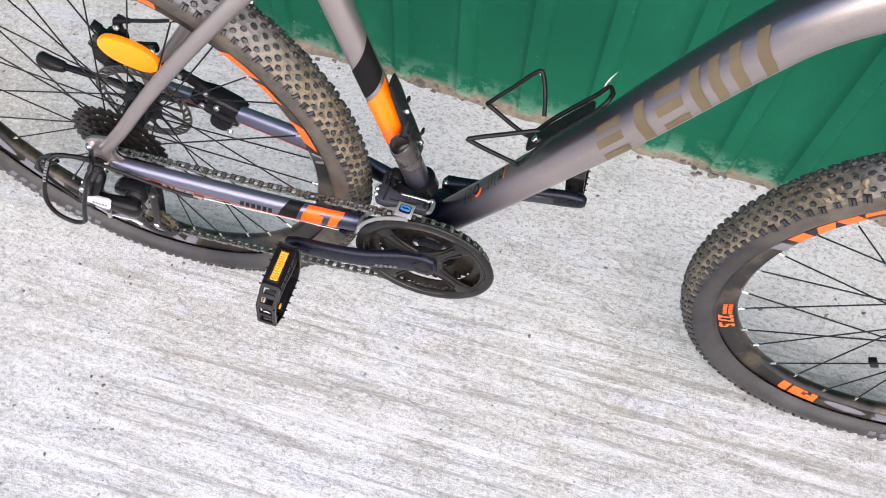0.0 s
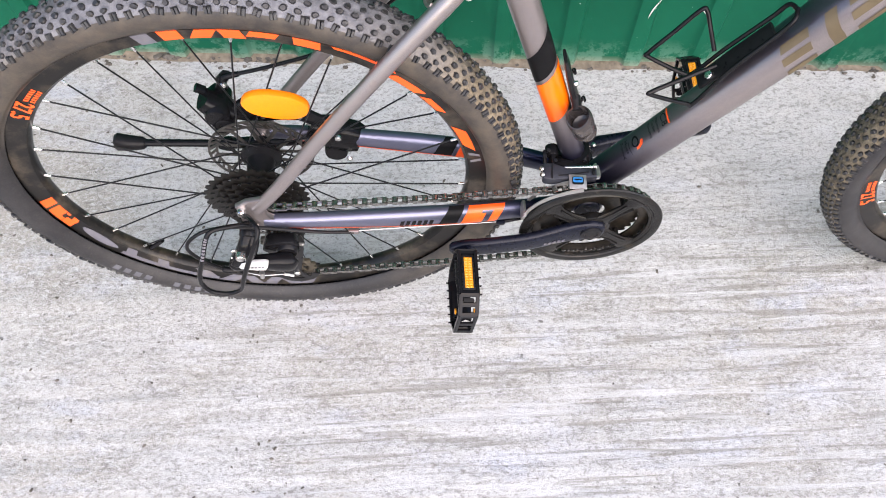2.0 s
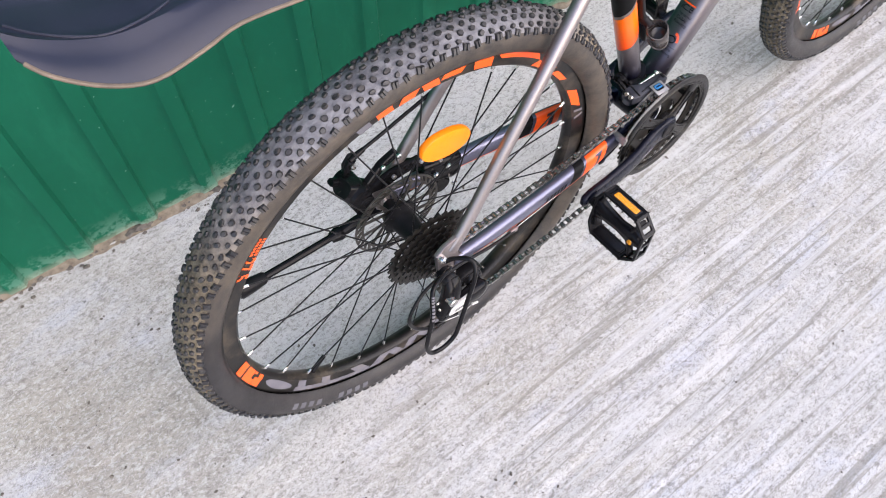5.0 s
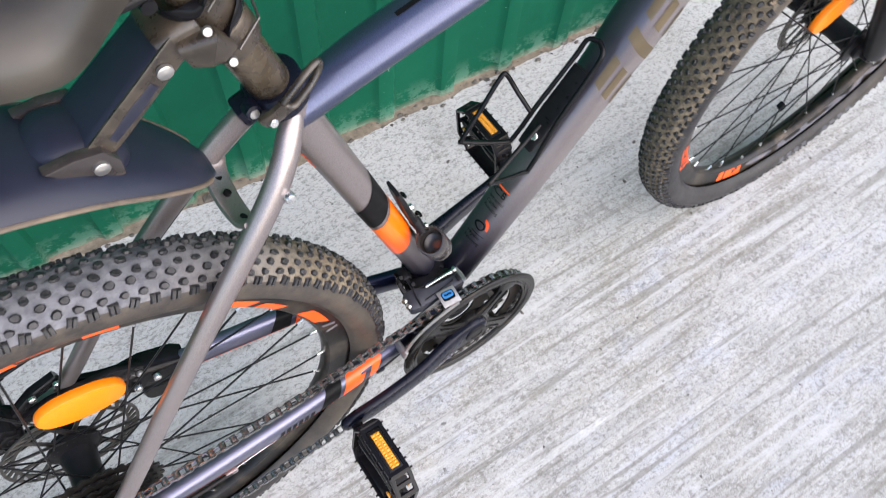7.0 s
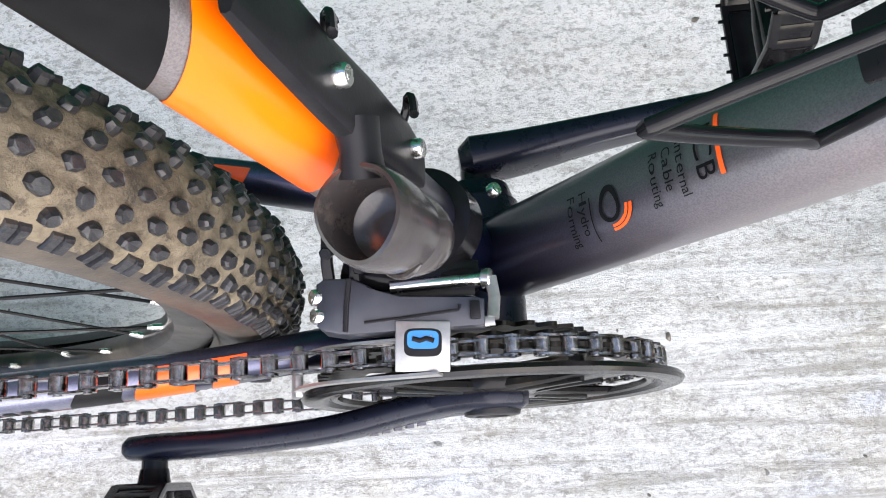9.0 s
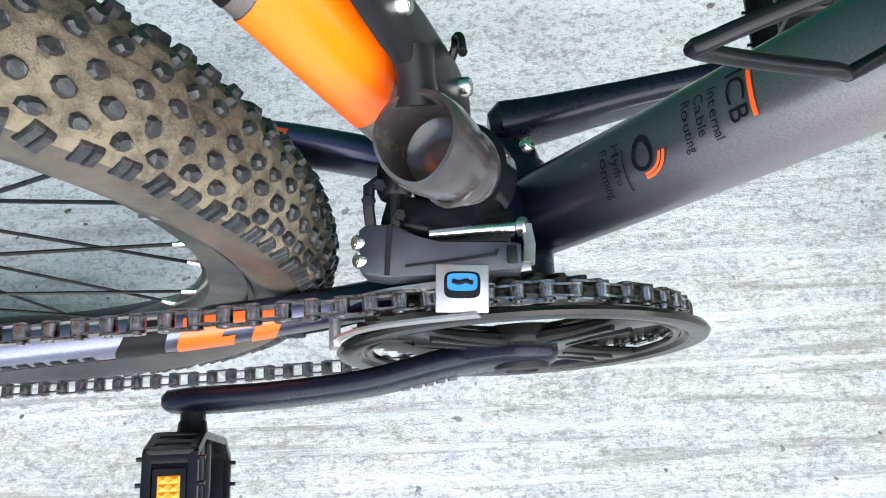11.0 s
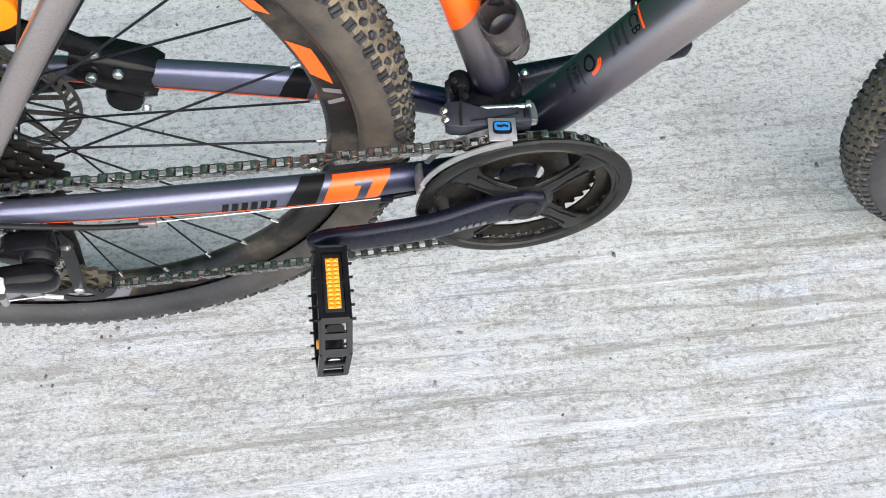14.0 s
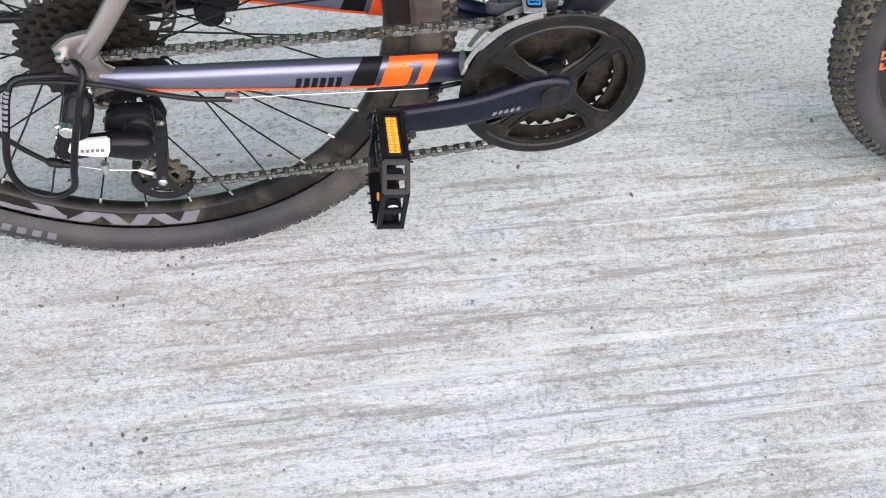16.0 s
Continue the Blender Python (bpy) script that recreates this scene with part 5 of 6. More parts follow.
for c in (UP, LOW):
    o = toothed(13, 0.0250, 0.0034)
    bm = annulus(B(), o, circle(0.0160, len(o)), -0.0625, -0.0585, (c[0], 0, c[1]))
    lathe(bm, [(0.0, -0.0650), (0.0070, -0.0650), (0.0075, -0.0640), (0.0075, -0.0570), (0, -0.0570)], 18, False, (c[0], 0, c[1]))
    for k in range(5):
        a = 2 * math.pi * k / 5 + 0.3
        rod(bm, (c[0] + 0.005 * math.cos(a), -0.0605, c[1] + 0.005 * math.sin(a)), (c[0] + 0.0165 * math.cos(a), -0.0605, c[1] + 0.0165 * math.sin(a)), 0.0024, 8)
    part("pulley", bm, M_pulley, rd, "grimy brown pulley wheel")
for p, way, r in (((LOW[0], -0.0700, LOW[1]), (0, -1, 0), 0.0046), ((-0.036, -0.094, 0.318), (-1, -0.4, 0.3), 0.0024), ((-0.037, -0.100, 0.311), (-1, -0.4, 0.3), 0.0024)):
    part("bolt", bolt(B(), p, way, r, 0.004), M_bolt, rd, "bright derailleur bolt")
part("cable_clamp", rod(B(), (-0.0085, -0.1060, 0.2760), (-0.0098, -0.1075, 0.2640), 0.0036, 12, 0.0030), M_silver, rd, "pale silver cable clamp")
bm = tube(B(), [(-0.0600, -0.0995, 0.2785), (-0.0580, -0.1000, 0.2780), (-0.0480, -0.1005, 0.2745), (-0.0470, -0.1005, 0.2742), (-0.0345, -0.1010, 0.2700)], [0.0034, 0.0046, 0.0046, 0.0036, 0.0034], 12)
part("barrel_adjuster", bm, M_gloss, rd)
part("cable", tube(B(), [(-0.0345, -0.1010, 0.2700), (-0.0095, -0.1075, 0.2690), (0.0180, -0.1000, 0.2555)], 0.0007, 6), M_cable, rd, "bare steel cable end")
part("cable_tip", rod(B(), (0.0174, -0.1000, 0.2558), (0.0285, -0.0985, 0.2465), 0.0019, 8), M_white, rd)
g = glide([(-0.004, -0.080, 0.356), (-0.012, -0.088, 0.372), (-0.0277, -0.094, 0.3795), (-0.0470, -0.102, 0.3850), (-0.0560, -0.109, 0.376), (-0.0654, -0.120, 0.3503), (-0.0780, -0.125, 0.315), (-0.0820, -0.126, 0.2885), (-0.0745, -0.127, 0.268), (-0.0554, -0.127, 0.2595), (-0.0361, -0.127, 0.2699), (-0.0270, -0.127, 0.296), (-0.0157, -0.125, 0.3276), (0.0039, -0.120, 0.3754), (0.0107, -0.110, 0.393), (0.0058, -0.100, 0.3964), (-0.004, -0.086, 0.388), (-0.010, -0.080, 0.380)], 6)
part("derailleur_guard", tube(B(), g, 0.0032, 12), M_gloss, bike, "bent black wire derailleur guard")
marked = [i for i, p in enumerate(g) if p.x < -0.045 and 0.346 < p.z < 0.379]
for i in marked:
    a, b = g[i], g[i + 1]
    bm = rod(B(), a + Vector((0, -0.0008, 0.0006)), a.lerp(b, 0.6) + Vector((0, -0.0008, 0.0006)), 0.0027, 8)
    part("guard_print", bm, M_lilac, bike, "grey print bar on the wire guard")
part("eyelet_bolt", bolt(B(), (-0.0130, -0.0735, 0.3840), (0, -1, 0.1), 0.0052, 0.0080), M_bolt, bike, "bright eyelet bolt")
part("gear_cable_housing", tube(B(), glide([(0.117, -0.0715, 0.3130), (0.084, -0.0745, 0.3205), (0.048, -0.0790, 0.3365), (0.008, -0.0840, 0.3560), (-0.034, -0.0885, 0.3685), (-0.060, -0.0940, 0.3710), (-0.080, -0.0990, 0.3600), (-0.0885, -0.1010, 0.3430), (-0.0860, -0.1005, 0.3230), (-0.0760, -0.1000, 0.3010), (-0.0600, -0.0995, 0.2785)], 6), 0.0025, 10), M_black, bike, "black gear cable housing loop")
part("cable_stop", block(B(), (0.1170, -0.0695, 0.3130), (0.014, 0.0075, 0.0080), 0.0015, (0, 8, 0)), M_frame, bike)
part("gear_cable", tube(B(), [(0.120, -0.0695, 0.3125), (0.311, -0.0505, 0.2860)], 0.0006, 6), M_cable, bike, "bare steel gear cable")
part("cable_stop", block(B(), (0.3130, -0.0505, 0.2860), (0.0115, 0.0075, 0.0075), 0.0015, (0, 8, 0)), M_navy, bike)
part("gear_cable_housing", tube(B(), glide([(0.316, -0.0505, 0.2860), (0.345, -0.0460, 0.2860), (0.385, -0.0300, 0.2700), (0.420, -0.0100, 0.2600)], 6), 0.0025, 10), M_black, bike)

# front derailleur
fd = new("front_derailleur")
fd.parent = bike
tagged(fd, "dark grey front derailleur with a silver cage")
ax = Vector((-0.317, 0, 0.948)).normalized()
c0 = Vector((0.4065, 0, 0.3690))
bm = tube(B(), [c0 - ax * 0.009, c0 - ax * 0.0085, c0 + ax * 0.0085, c0 + ax * 0.009], [0.0195, 0.0228, 0.0228, 0.0195], 40)
part("clamp_band", bm, M_gloss, fd, "dark clamp band round the seat tube")
bm = B()
plan = ((0.3610, -0.0290), (0.3640, -0.0270), (0.3750, -0.0272), (0.3818, -0.0305), (0.3871, -0.0345), (0.3947, -0.0368), (0.4231, -0.0368), (0.4285, -0.0385), (0.4281, -0.0490), (0.3721, -0.0498), (0.3635, -0.0480), (0.3608, -0.0456))
lo, hi = [bm.verts.new((x, y, 0.374)) for x, y in plan], [bm.verts.new((x, y, 0.3875 + 0.12 * (y + 0.038))) for x, y in plan]
bm.faces.new(lo)
lid = bm.faces.new(hi)
for k in range(len(plan)):
    j = (k + 1) % len(plan)
    bm.faces.new((lo[k], lo[j], hi[j], hi[k]))
bmesh.ops.bevel(bm, geom=list(lid.edges), offset=0.0009, segments=2, affect="EDGES", profile=0.5)
part("derailleur_body", bm, M_fd, fd, "blue-grey moulded derailleur body")
part("body_rib", superpipe(B(), [(0.3745, -0.0275, 0.3890), (0.3730, -0.0385, 0.3878), (0.3722, -0.0488, 0.3868)], [(0.0011, 0.0008)] * 3, 8, 0.6, Vector((1, 0, 0))), M_plastic, fd)
part("body_rib", superpipe(B(), [(0.3800, -0.0455, 0.3872), (0.4000, -0.0440, 0.3873), (0.4180, -0.0425, 0.3875), (0.4186, -0.0405, 0.3880)], [(0.0006, 0.0007)] * 4, 8, 0.6), M_plastic, fd)
part("body_pad", block(B(), (0.4246, -0.0430, 0.3876), (0.0040, 0.0075, 0.0022), 0.0005), M_plastic, fd)
part("lower_link", superpipe(B(), [(0.3720, -0.0300, 0.3700), (0.3950, -0.0300, 0.3690), (0.4250, -0.0300, 0.3680)], [(0.0085, 0.0075)] * 3, 12, 0.5), M_black, fd)
bm = B()
superpipe(bm, [(0.3660, -0.0285, 0.3840), (0.3655, -0.0200, 0.3880), (0.3660, -0.0110, 0.3900), (0.3705, -0.0085, 0.3900)], [(0.0032, 0.0024)] * 4, 10, 0.5, Vector((0, 0, 1)))
superpipe(bm, [(0.3760, -0.0285, 0.3820), (0.3765, -0.0200, 0.3850), (0.3765, -0.0110, 0.3860)], [(0.0032, 0.0026)] * 3, 10, 0.5, Vector((0, 0, 1)))
part("cable_arm", bm, M_gloss, fd)
part("cable_drum", lathe(B(), [(0, -0.014), (0.0065, -0.014), (0.0080, -0.011), (0.0080, 0.001), (0, 0.001)], 18, False, (0.3765, 0, 0.3830)), M_gloss, fd)
for p, way, r in (((0.3618, -0.0338, 0.3850), (-0.75, -0.05, 0.60), 0.0034), ((0.3622, -0.0414, 0.3842), (-0.75, -0.05, 0.60), 0.0034), ((0.4290, -0.0275, 0.3755), (0.9, -0.1, 0.3), 0.0044), ((0.4195, -0.0200, 0.3610), (0.35, -0.6, 0.7), 0.0036), ((0.4360, 0.0165, 0.3590), (0.6, 0.2, 0.7), 0.0034)):
    part("bolt", bolt(B(), p, way, r, 0.0038), M_bolt, fd, "bright screw")
bm = superpipe(B(), [(0.3720, -0.0170, 0.3720), (0.3860, -0.0215, 0.3735), (0.4050, -0.0240, 0.3700), (0.4260, -0.0235, 0.3640)], [(0.0085, 0.0070), (0.0095, 0.0075), (0.0095, 0.0075), (0.0070, 0.0060)], 14, 0.6)
part("bracket", bm, M_gloss, fd, "glossy black clamp bracket")
for p in ((0.3712, -0.0105, 0.3920), (0.3660, -0.0165, 0.3895), (0.3790, -0.0225, 0.3870)):
    part("bolt", bolt(B(), p, (-0.2, -0.35, 0.9), 0.0030, 0.0028, 6), M_gloss, fd)
part("pivot_pin", rod(B(), (0.3900, -0.0300, 0.3800), (0.4320, -0.0272, 0.3745), 0.0026, 14), M_bolt, fd, "polished pivot pin")
bm = superpipe(B(), [(0.4320, -0.0272, 0.3765), (0.4330, -0.0360, 0.3770), (0.4318, -0.0450, 0.3790)], [(0.0026, 0.0020)] * 3, 10, 0.5, Vector((1, 0, 0)))
superpipe(bm, [(0.4325, -0.0462, 0.3792), (0.4230, -0.0468, 0.3792)], [(0.0022, 0.0012)] * 2, 10, 0.5)
part("link_plate", bm, M_silver, fd, "bent silver link plate")


def cage_side(y, a0, a1):
    def on(u, v):
        a = radians(a0 + (a1 - a0) * u)
        lo = 0.0965 + 0.0015 * math.sin(math.pi * u)
        hi = 0.1010 + 0.0036 * math.sin(math.pi * min(u * 0.75, 0.5))
        r = lo + (hi - lo) * v
        return Vector((BBX + r * math.cos(a), y + 0.0015 * math.cos(math.pi * u), BBZ + r * math.sin(a)))
    bm = skin(on, steps(0, 1, 24), [0, 0.5, 1])
    made = bmesh.ops.extrude_face_region(bm, geom=bm.faces[:])
    for v in made["geom"]:
        if isinstance(v, bmesh.types.BMVert):
            v.co.y += 0.0012
    return bm


part("cage_plate", cage_side(-0.0665, 158, 103), M_silver, fd, "silver curved outer cage plate")
part("cage_plate", cage_side(-0.0520, 150, 104), M_silver, fd, "silver inner cage plate")
bm = block(B(), (0.3400, -0.0555, 0.3230), (0.004, 0.024, 0.012), 0.001, (0, 20, 0))
part("cage_bridge", bm, M_silver, fd)
tag = pose(0.4030, -0.0565, 0.3880, 6, 3, -3)
bm = block(B(), (0, 0, 0), (0.0218, 0.0200, 0.0014), 0.0006)
part("cage_bridge", bm, M_silver, fd, "silver bridge plate", at=tag)
for nm, mat, sx, sy, z0, y0, lab in (("sticker_edge", M_gloss, 0.0075, 0.0056, 0.0008, 0.0015, ""), ("sticker", M_blue, 0.0062, 0.0036, 0.0011, 0.0026, "small blue sticker")):
    bm = B()
    rim = [bm.verts.new((sx * math.copysign(abs(math.cos(a)) ** 0.45, math.cos(a)), y0 + sy * math.copysign(abs(math.sin(a)) ** 0.45, math.sin(a)), z0)) for a in steps(0, 2 * math.pi, 32)[:-1]]
    bm.faces.new(rim)
    made = bmesh.ops.extrude_face_region(bm, geom=bm.faces[:])
    for v in made["geom"]:
        if isinstance(v, bmesh.types.BMVert):
            v.co.z -= 0.0003
    part(nm, bm, mat, fd, lab, at=tag)
part("sticker_sign", superpipe(B(), [(-0.0042, 0.0030, 0.0013), (-0.0012, 0.0022, 0.0013), (0.0014, 0.0031, 0.0013), (0.0044, 0.0022, 0.0013)], [(0.0010, 0.0003)] * 4, 8, 0.7), M_gloss, fd, at=tag)

# ---------------------------------------------------------------- bike: fittings
# pump clip on the seat tube
clip = new("pump_clip")
clip.parent = bike
tagged(clip, "dark plastic pump clip with an open round cup")
bm = B()
superpipe(bm, [(0.3725, 0.000, 0.556), (0.3770, 0.000, 0.540), (0.3850, -0.001, 0.510), (0.3930, -0.002, 0.485), (0.4020, -0.003, 0.4595), (0.4070, -0.003, 0.444)], [(0.0100, 0.0020), (0.0118, 0.0034), (0.0120, 0.0040), (0.0125, 0.0046), (0.0105, 0.0042), (0.0080, 0.0025)], 16, 0.55)
superpipe(bm, [(0.3915, -0.006, 0.492), (0.3925, -0.015, 0.489), (0.3925, -0.022, 0.486)], [(0.0090, 0.0062), (0.0080, 0.0052), (0.0080, 0.0066)], 16, 0.8, Vector((-0.317, 0, 0.948)))
part("clip_plate", bm, M_plastic, clip, "dark moulded mounting plate")
d = Vector((0.40, 0.05, -0.915)).normalized()
c0 = Vector((0.3910, -0.0345, 0.4930))
s = (Y - Y.dot(d) * d).normalized()
u = d.cross(s)
bm = B()
n = 36
rings = []
for r, lo, tilt in ((0.0030, 0.0200, 0.1), (0.0085, 0.0195, 0.1), (0.0112, 0.0170, 0.2), (0.0120, 0.0080, 0.6), (0.0124, 0.0016, 1), (0.0130, -0.0004, 1), (0.0142, -0.0002, 1), (0.0150, 0.0022, 1), (0.0153, 0.010, 0.5), (0.0144, 0.020, 0.2), (0.0130, 0.0270, 0.2), (0.0126, 0.0290, 0.2), (0.0134, 0.0315, 0.1), (0.0130, 0.0360, 0), (0.0112, 0.0420, 0), (0.0100, 0.0430, 0)):
    ring = []
    for k in range(n):
        w = 2 * math.pi * k / n
        q = c0 + s * (r * math.cos(w)) + u * (r * math.sin(w))
        q += d * (lo + tilt * (0.40 * max(0.0, -math.cos(w - 0.5)) ** 2 * r))
        ring.append(bm.verts.new(q))
    rings.append(ring)
for a, b in zip(rings, rings[1:]):
    for k in range(n):
        bm.faces.new((a[k], a[(k + 1) % n], b[(k + 1) % n], b[k]))
bm.faces.new(rings[0])
bm.faces.new(rings[-1])
part("cup", bm, M_clip, clip, "open round cup of brown-grey plastic")
lip = [c0 + d * (0.0290 + 0.004 * math.sin(w * 2.0)) + s * (0.0136 * math.cos(w)) + u * (0.0136 * math.sin(w)) for w in steps(radians(150), radians(330), 14)]
part("cup_lip", tube(B(), lip, [0.0004] + [0.0013] * 12 + [0.0004, 0.0004][:len(lip) - 13], 8), M_clip, clip)
for p in ((0.3885, -0.002, 0.5105), (0.4055, -0.003, 0.4600)):
    part("bolt", bolt(B(), p, (0.95, -0.1, 0.30), 0.0035, 0.0044), M_bolt, clip, "bright clip bolt")
for p, z1 in (((0.3860, 0.0075), 0.5130), ((0.4040, 0.0070), 0.4625)):
    x, y = p
    bm = tube(B(), glide([(x - 0.002, y - 0.002, z1 - 0.004), (x + 0.0015, y + 0.004, z1 + 0.001), (x + 0.003, y + 0.0035, z1 + 0.006), (x + 0.0035, y - 0.002, z1 + 0.007)], 4), [(0.0028, 0.0016)] * 13, 8, Vector((0, 0, 1)))
    part("strap_tab", bm, M_gloss, clip)

# bottle cage
cage = new("bottle_cage")
cage.parent = bike
tagged(cage, "black bent wire bottle cage on the down tube")
bm = B()
side = [(0.6060, 0.0000, 0.6130), (0.6010, -0.0110, 0.6090), (0.5900, -0.0130, 0.5900), (0.5560, -0.0150, 0.5400), (0.5290, -0.0170, 0.4860), (0.5180, -0.0190, 0.4880), (0.4720, -0.0250, 0.5140), (0.4725, -0.0245, 0.5200), (0.5080, -0.0150, 0.5290), (0.5420, -0.0060, 0.5370)]
tube(bm, glide(side, 5), 0.0026, 10)
other = [(0.6060, 0.0000, 0.6130), (0.6010, 0.0110, 0.6090), (0.5900, 0.0125, 0.5900), (0.5560, 0.0150, 0.5400), (0.5330, 0.0180, 0.4980), (0.5220, 0.0210, 0.4930), (0.4800, 0.0350, 0.5080), (0.4785, 0.0355, 0.5150), (0.5020, 0.0385, 0.5450), (0.5240, 0.0410, 0.5740), (0.5310, 0.0400, 0.5740), (0.5380, 0.0300, 0.5560), (0.5430, 0.0120, 0.5400)]
tube(bm, glide(other, 5), 0.0026, 10)
part("wire", bm, M_gloss, cage, "glossy black bent wire")
bm = superpipe(B(), [(0.5905, 0, 0.5850), (0.5600, 0, 0.5400), (0.5330, 0, 0.5020)], [(0.0100, 0.0028), (0.0115, 0.0030), (0.0100, 0.0028)], 14, 0.5)
part("base_plate", bm, M_black, cage)
for p in ((0.5790, -0.002, 0.5640), (0.5410, -0.004, 0.5180)):
    part("bolt", bolt(B(), p, (-0.8, -0.1, 0.6), 0.0048, 0.0045), M_bolt, cage, "bright cage bolt")
part("cage_print", superpipe(B(), [(0.5275, 0.0415, 0.5745), (0.5330, 0.0385, 0.5700)], [(0.0006, 0.0020)] * 2, 8, 0.7), M_white, cage)

# seat post, clamp, saddle, mudguard
# flat arched bridge between the seatstays
arch = glide([(0.236, -0.0380, 0.672), (0.231, -0.0260, 0.662), (0.229, 0.0, 0.658), (0.231, 0.0260, 0.662), (0.236, 0.0380, 0.672)], 5)
part("seatstay_bridge", superpipe(B(), arch, [(0.0115, 0.0026)] * len(arch), 14, 0.5, Vector((0.8, 0, -0.6))), M_frame, bike, "flat arched seatstay bridge")
for y in (-0.020, 0.006, 0.022):
    part("bridge_hole", rod(B(), (0.2290, y, 0.6590), (0.2318, y, 0.6632), 0.0030, 12), M_dark, bike, "dark hole in the bridge")
part("seat_post", tube(B(), [(0.289, 0, 0.740), (0.272, 0, 0.795), (0.236, 0, 0.905)], 0.0150, 24), M_post, bike, "dusty brown seat post")
bm = tube(B(), [(0.2885, 0, 0.744), (0.2880, 0, 0.746), (0.2825, 0, 0.763), (0.2820, 0, 0.765)], [0.0185, 0.0215, 0.0215, 0.0185], 28)
block(bm, (0.2640, 0, 0.7500), (0.020, 0.018, 0.018), 0.003, (0, -18, 0))
part("seat_clamp", bm, M_navy, bike, "dark seat clamp collar")
bm = B()
superpipe(bm, glide([(0.2640, -0.0235, 0.7570), (0.2720, -0.0265, 0.7620), (0.2800, -0.0275, 0.7675)], 4), [(0.0030, 0.0062)] * 9, 12, 0.6)
loop = [(0.2780, -0.0275, 0.7700), (0.2860, -0.0275, 0.7775), (0.2980, -0.0265, 0.7865), (0.3060, -0.0250, 0.7900), (0.3095, -0.0240, 0.7870), (0.3060, -0.0250, 0.7800), (0.2960, -0.0270, 0.7715), (0.2850, -0.0280, 0.7645)]
ring = glide(loop + loop[:1], 4)[:-1]
tube(bm, ring, [(0.0026, 0.0024)] * len(ring), 10, Y, closed=True)
part("clamp_lever", bm, M_strap, bike, "looped brown-grey quick release lever")
part("clamp_bolt", tube(B(), [(0.2615, -0.0080, 0.7600), (0.2615, -0.0168, 0.7610), (0.2615, -0.0176, 0.7612)], [0.0056, 0.0056, 0.0048], 20), M_navy, bike, "dark round clamp barrel")
part("clamp_bolt", tube(B(), [(0.2615, -0.0172, 0.7611), (0.2615, -0.0184, 0.7613), (0.2615, -0.0187, 0.7614)], [0.0034, 0.0034, 0.0026], 16), M_steel, bike, "small dull clamp bolt")
part("clamp_bolt", bolt(B(), (0.2690, -0.0280, 0.7585), (0, -1, 0.3), 0.0030, 0.0030), M_bolt, bike, "small bright lever pivot")

saddle = new("saddle")
saddle.parent = bike
tagged(saddle, "dark brown padded saddle")


def saddle_skin(u, v):
    x = 0.080 + 0.280 * u
    half = 0.068 * math.sqrt(max(0.02, 1 - ((0.3 - u) / 0.3) ** 2)) if u < 0.3 else 0.018 + 0.050 * math.exp(-((u - 0.3) / 0.16) ** 2) - 0.010 * max(0.0, (u - 0.9) / 0.1) ** 2
    a = math.pi * v
    drop = 0.038 - 0.010 * u
    y = -half * math.cos(a) * (1 - 0.12 * math.sin(a))
    z = 0.936 + 0.006 * math.cos(6.0 * u) + drop * (math.sin(a) ** 0.62 - 1.0)
    return Vector((x, y, z))


bm = skin(saddle_skin, steps(0, 1, 36), steps(0, 1, 20))

part("cover", bm, M_saddle, saddle)
bm = B()
for s in (-1, 1):
    tube(bm, glide([(0.070, s * 0.035, 0.905), (0.130, s * 0.024, 0.890), (0.240, s * 0.021, 0.888), (0.295, s * 0.012, 0.908)], 6), 0.0036, 10)
part("rail", bm, M_black, saddle)
bm = skin(lambda u, v: saddle_skin(0.02 + 0.95 * u, 0.0 if v < 0.5 else 1.0) + Vector((0, (0.004 if v < 0.5 else -0.004), -0.002)), steps(0, 1, 30), [0, 1])
part("base_shell", bm, M_gloss, saddle)
bm = B()
block(bm, (0.238, 0, 0.893), (0.045, 0.050, 0.014), 0.003)
rod(bm, (0.222, -0.026, 0.882), (0.222, 0.026, 0.882), 0.0045, 10)
rod(bm, (0.256, -0.030, 0.880), (0.256, 0.030, 0.880), 0.0045, 10)
part("rail_clamp", bm, M_gloss, saddle)

mud = new("mudguard")
mud.parent = bike
tagged(mud, "grey plastic clip-on rear mudguard above the wheel")
MG = [(0.226, 0.714, 0.010, 0.006), (0.214, 0.728, 0.026, 0.014), (0.190, 0.752, 0.038, 0.022), (0.150, 0.782, 0.045, 0.028), (0.095, 0.806, 0.048, 0.031), (0.030, 0.822, 0.050, 0.032), (-0.040, 0.837, 0.050, 0.032), (-0.110, 0.849, 0.050, 0.031),
      (-0.165, 0.857, 0.050, 0.031), (-0.200, 0.858, 0.057, 0.036), (-0.240, 0.860, 0.062, 0.040), (-0.270, 0.874, 0.060, 0.034), (-0.295, 0.892, 0.050, 0.024), (-0.308, 0.904, 0.034, 0.014)]
MGS = glide([(x, z, w) for x, z, w, h in MG], 4)
MGH = glide([(h, 0, 0) for x, z, w, h in MG], 4)


def blade(i, v):
    q, h = MGS[i], MGH[i].x
    y = q.z * v
    z = q.y + 0.5 * h * (1 - 0.30 * abs(v) ** 1.6 - 0.70 * abs(v) ** 5)
    if i > 30:
        z += 0.004 * (1 - min(1.0, abs(abs(v) - 0.5) * 6)) * min(1.0, (i - 30) / 8)
    return Vector((q.x, y, z))


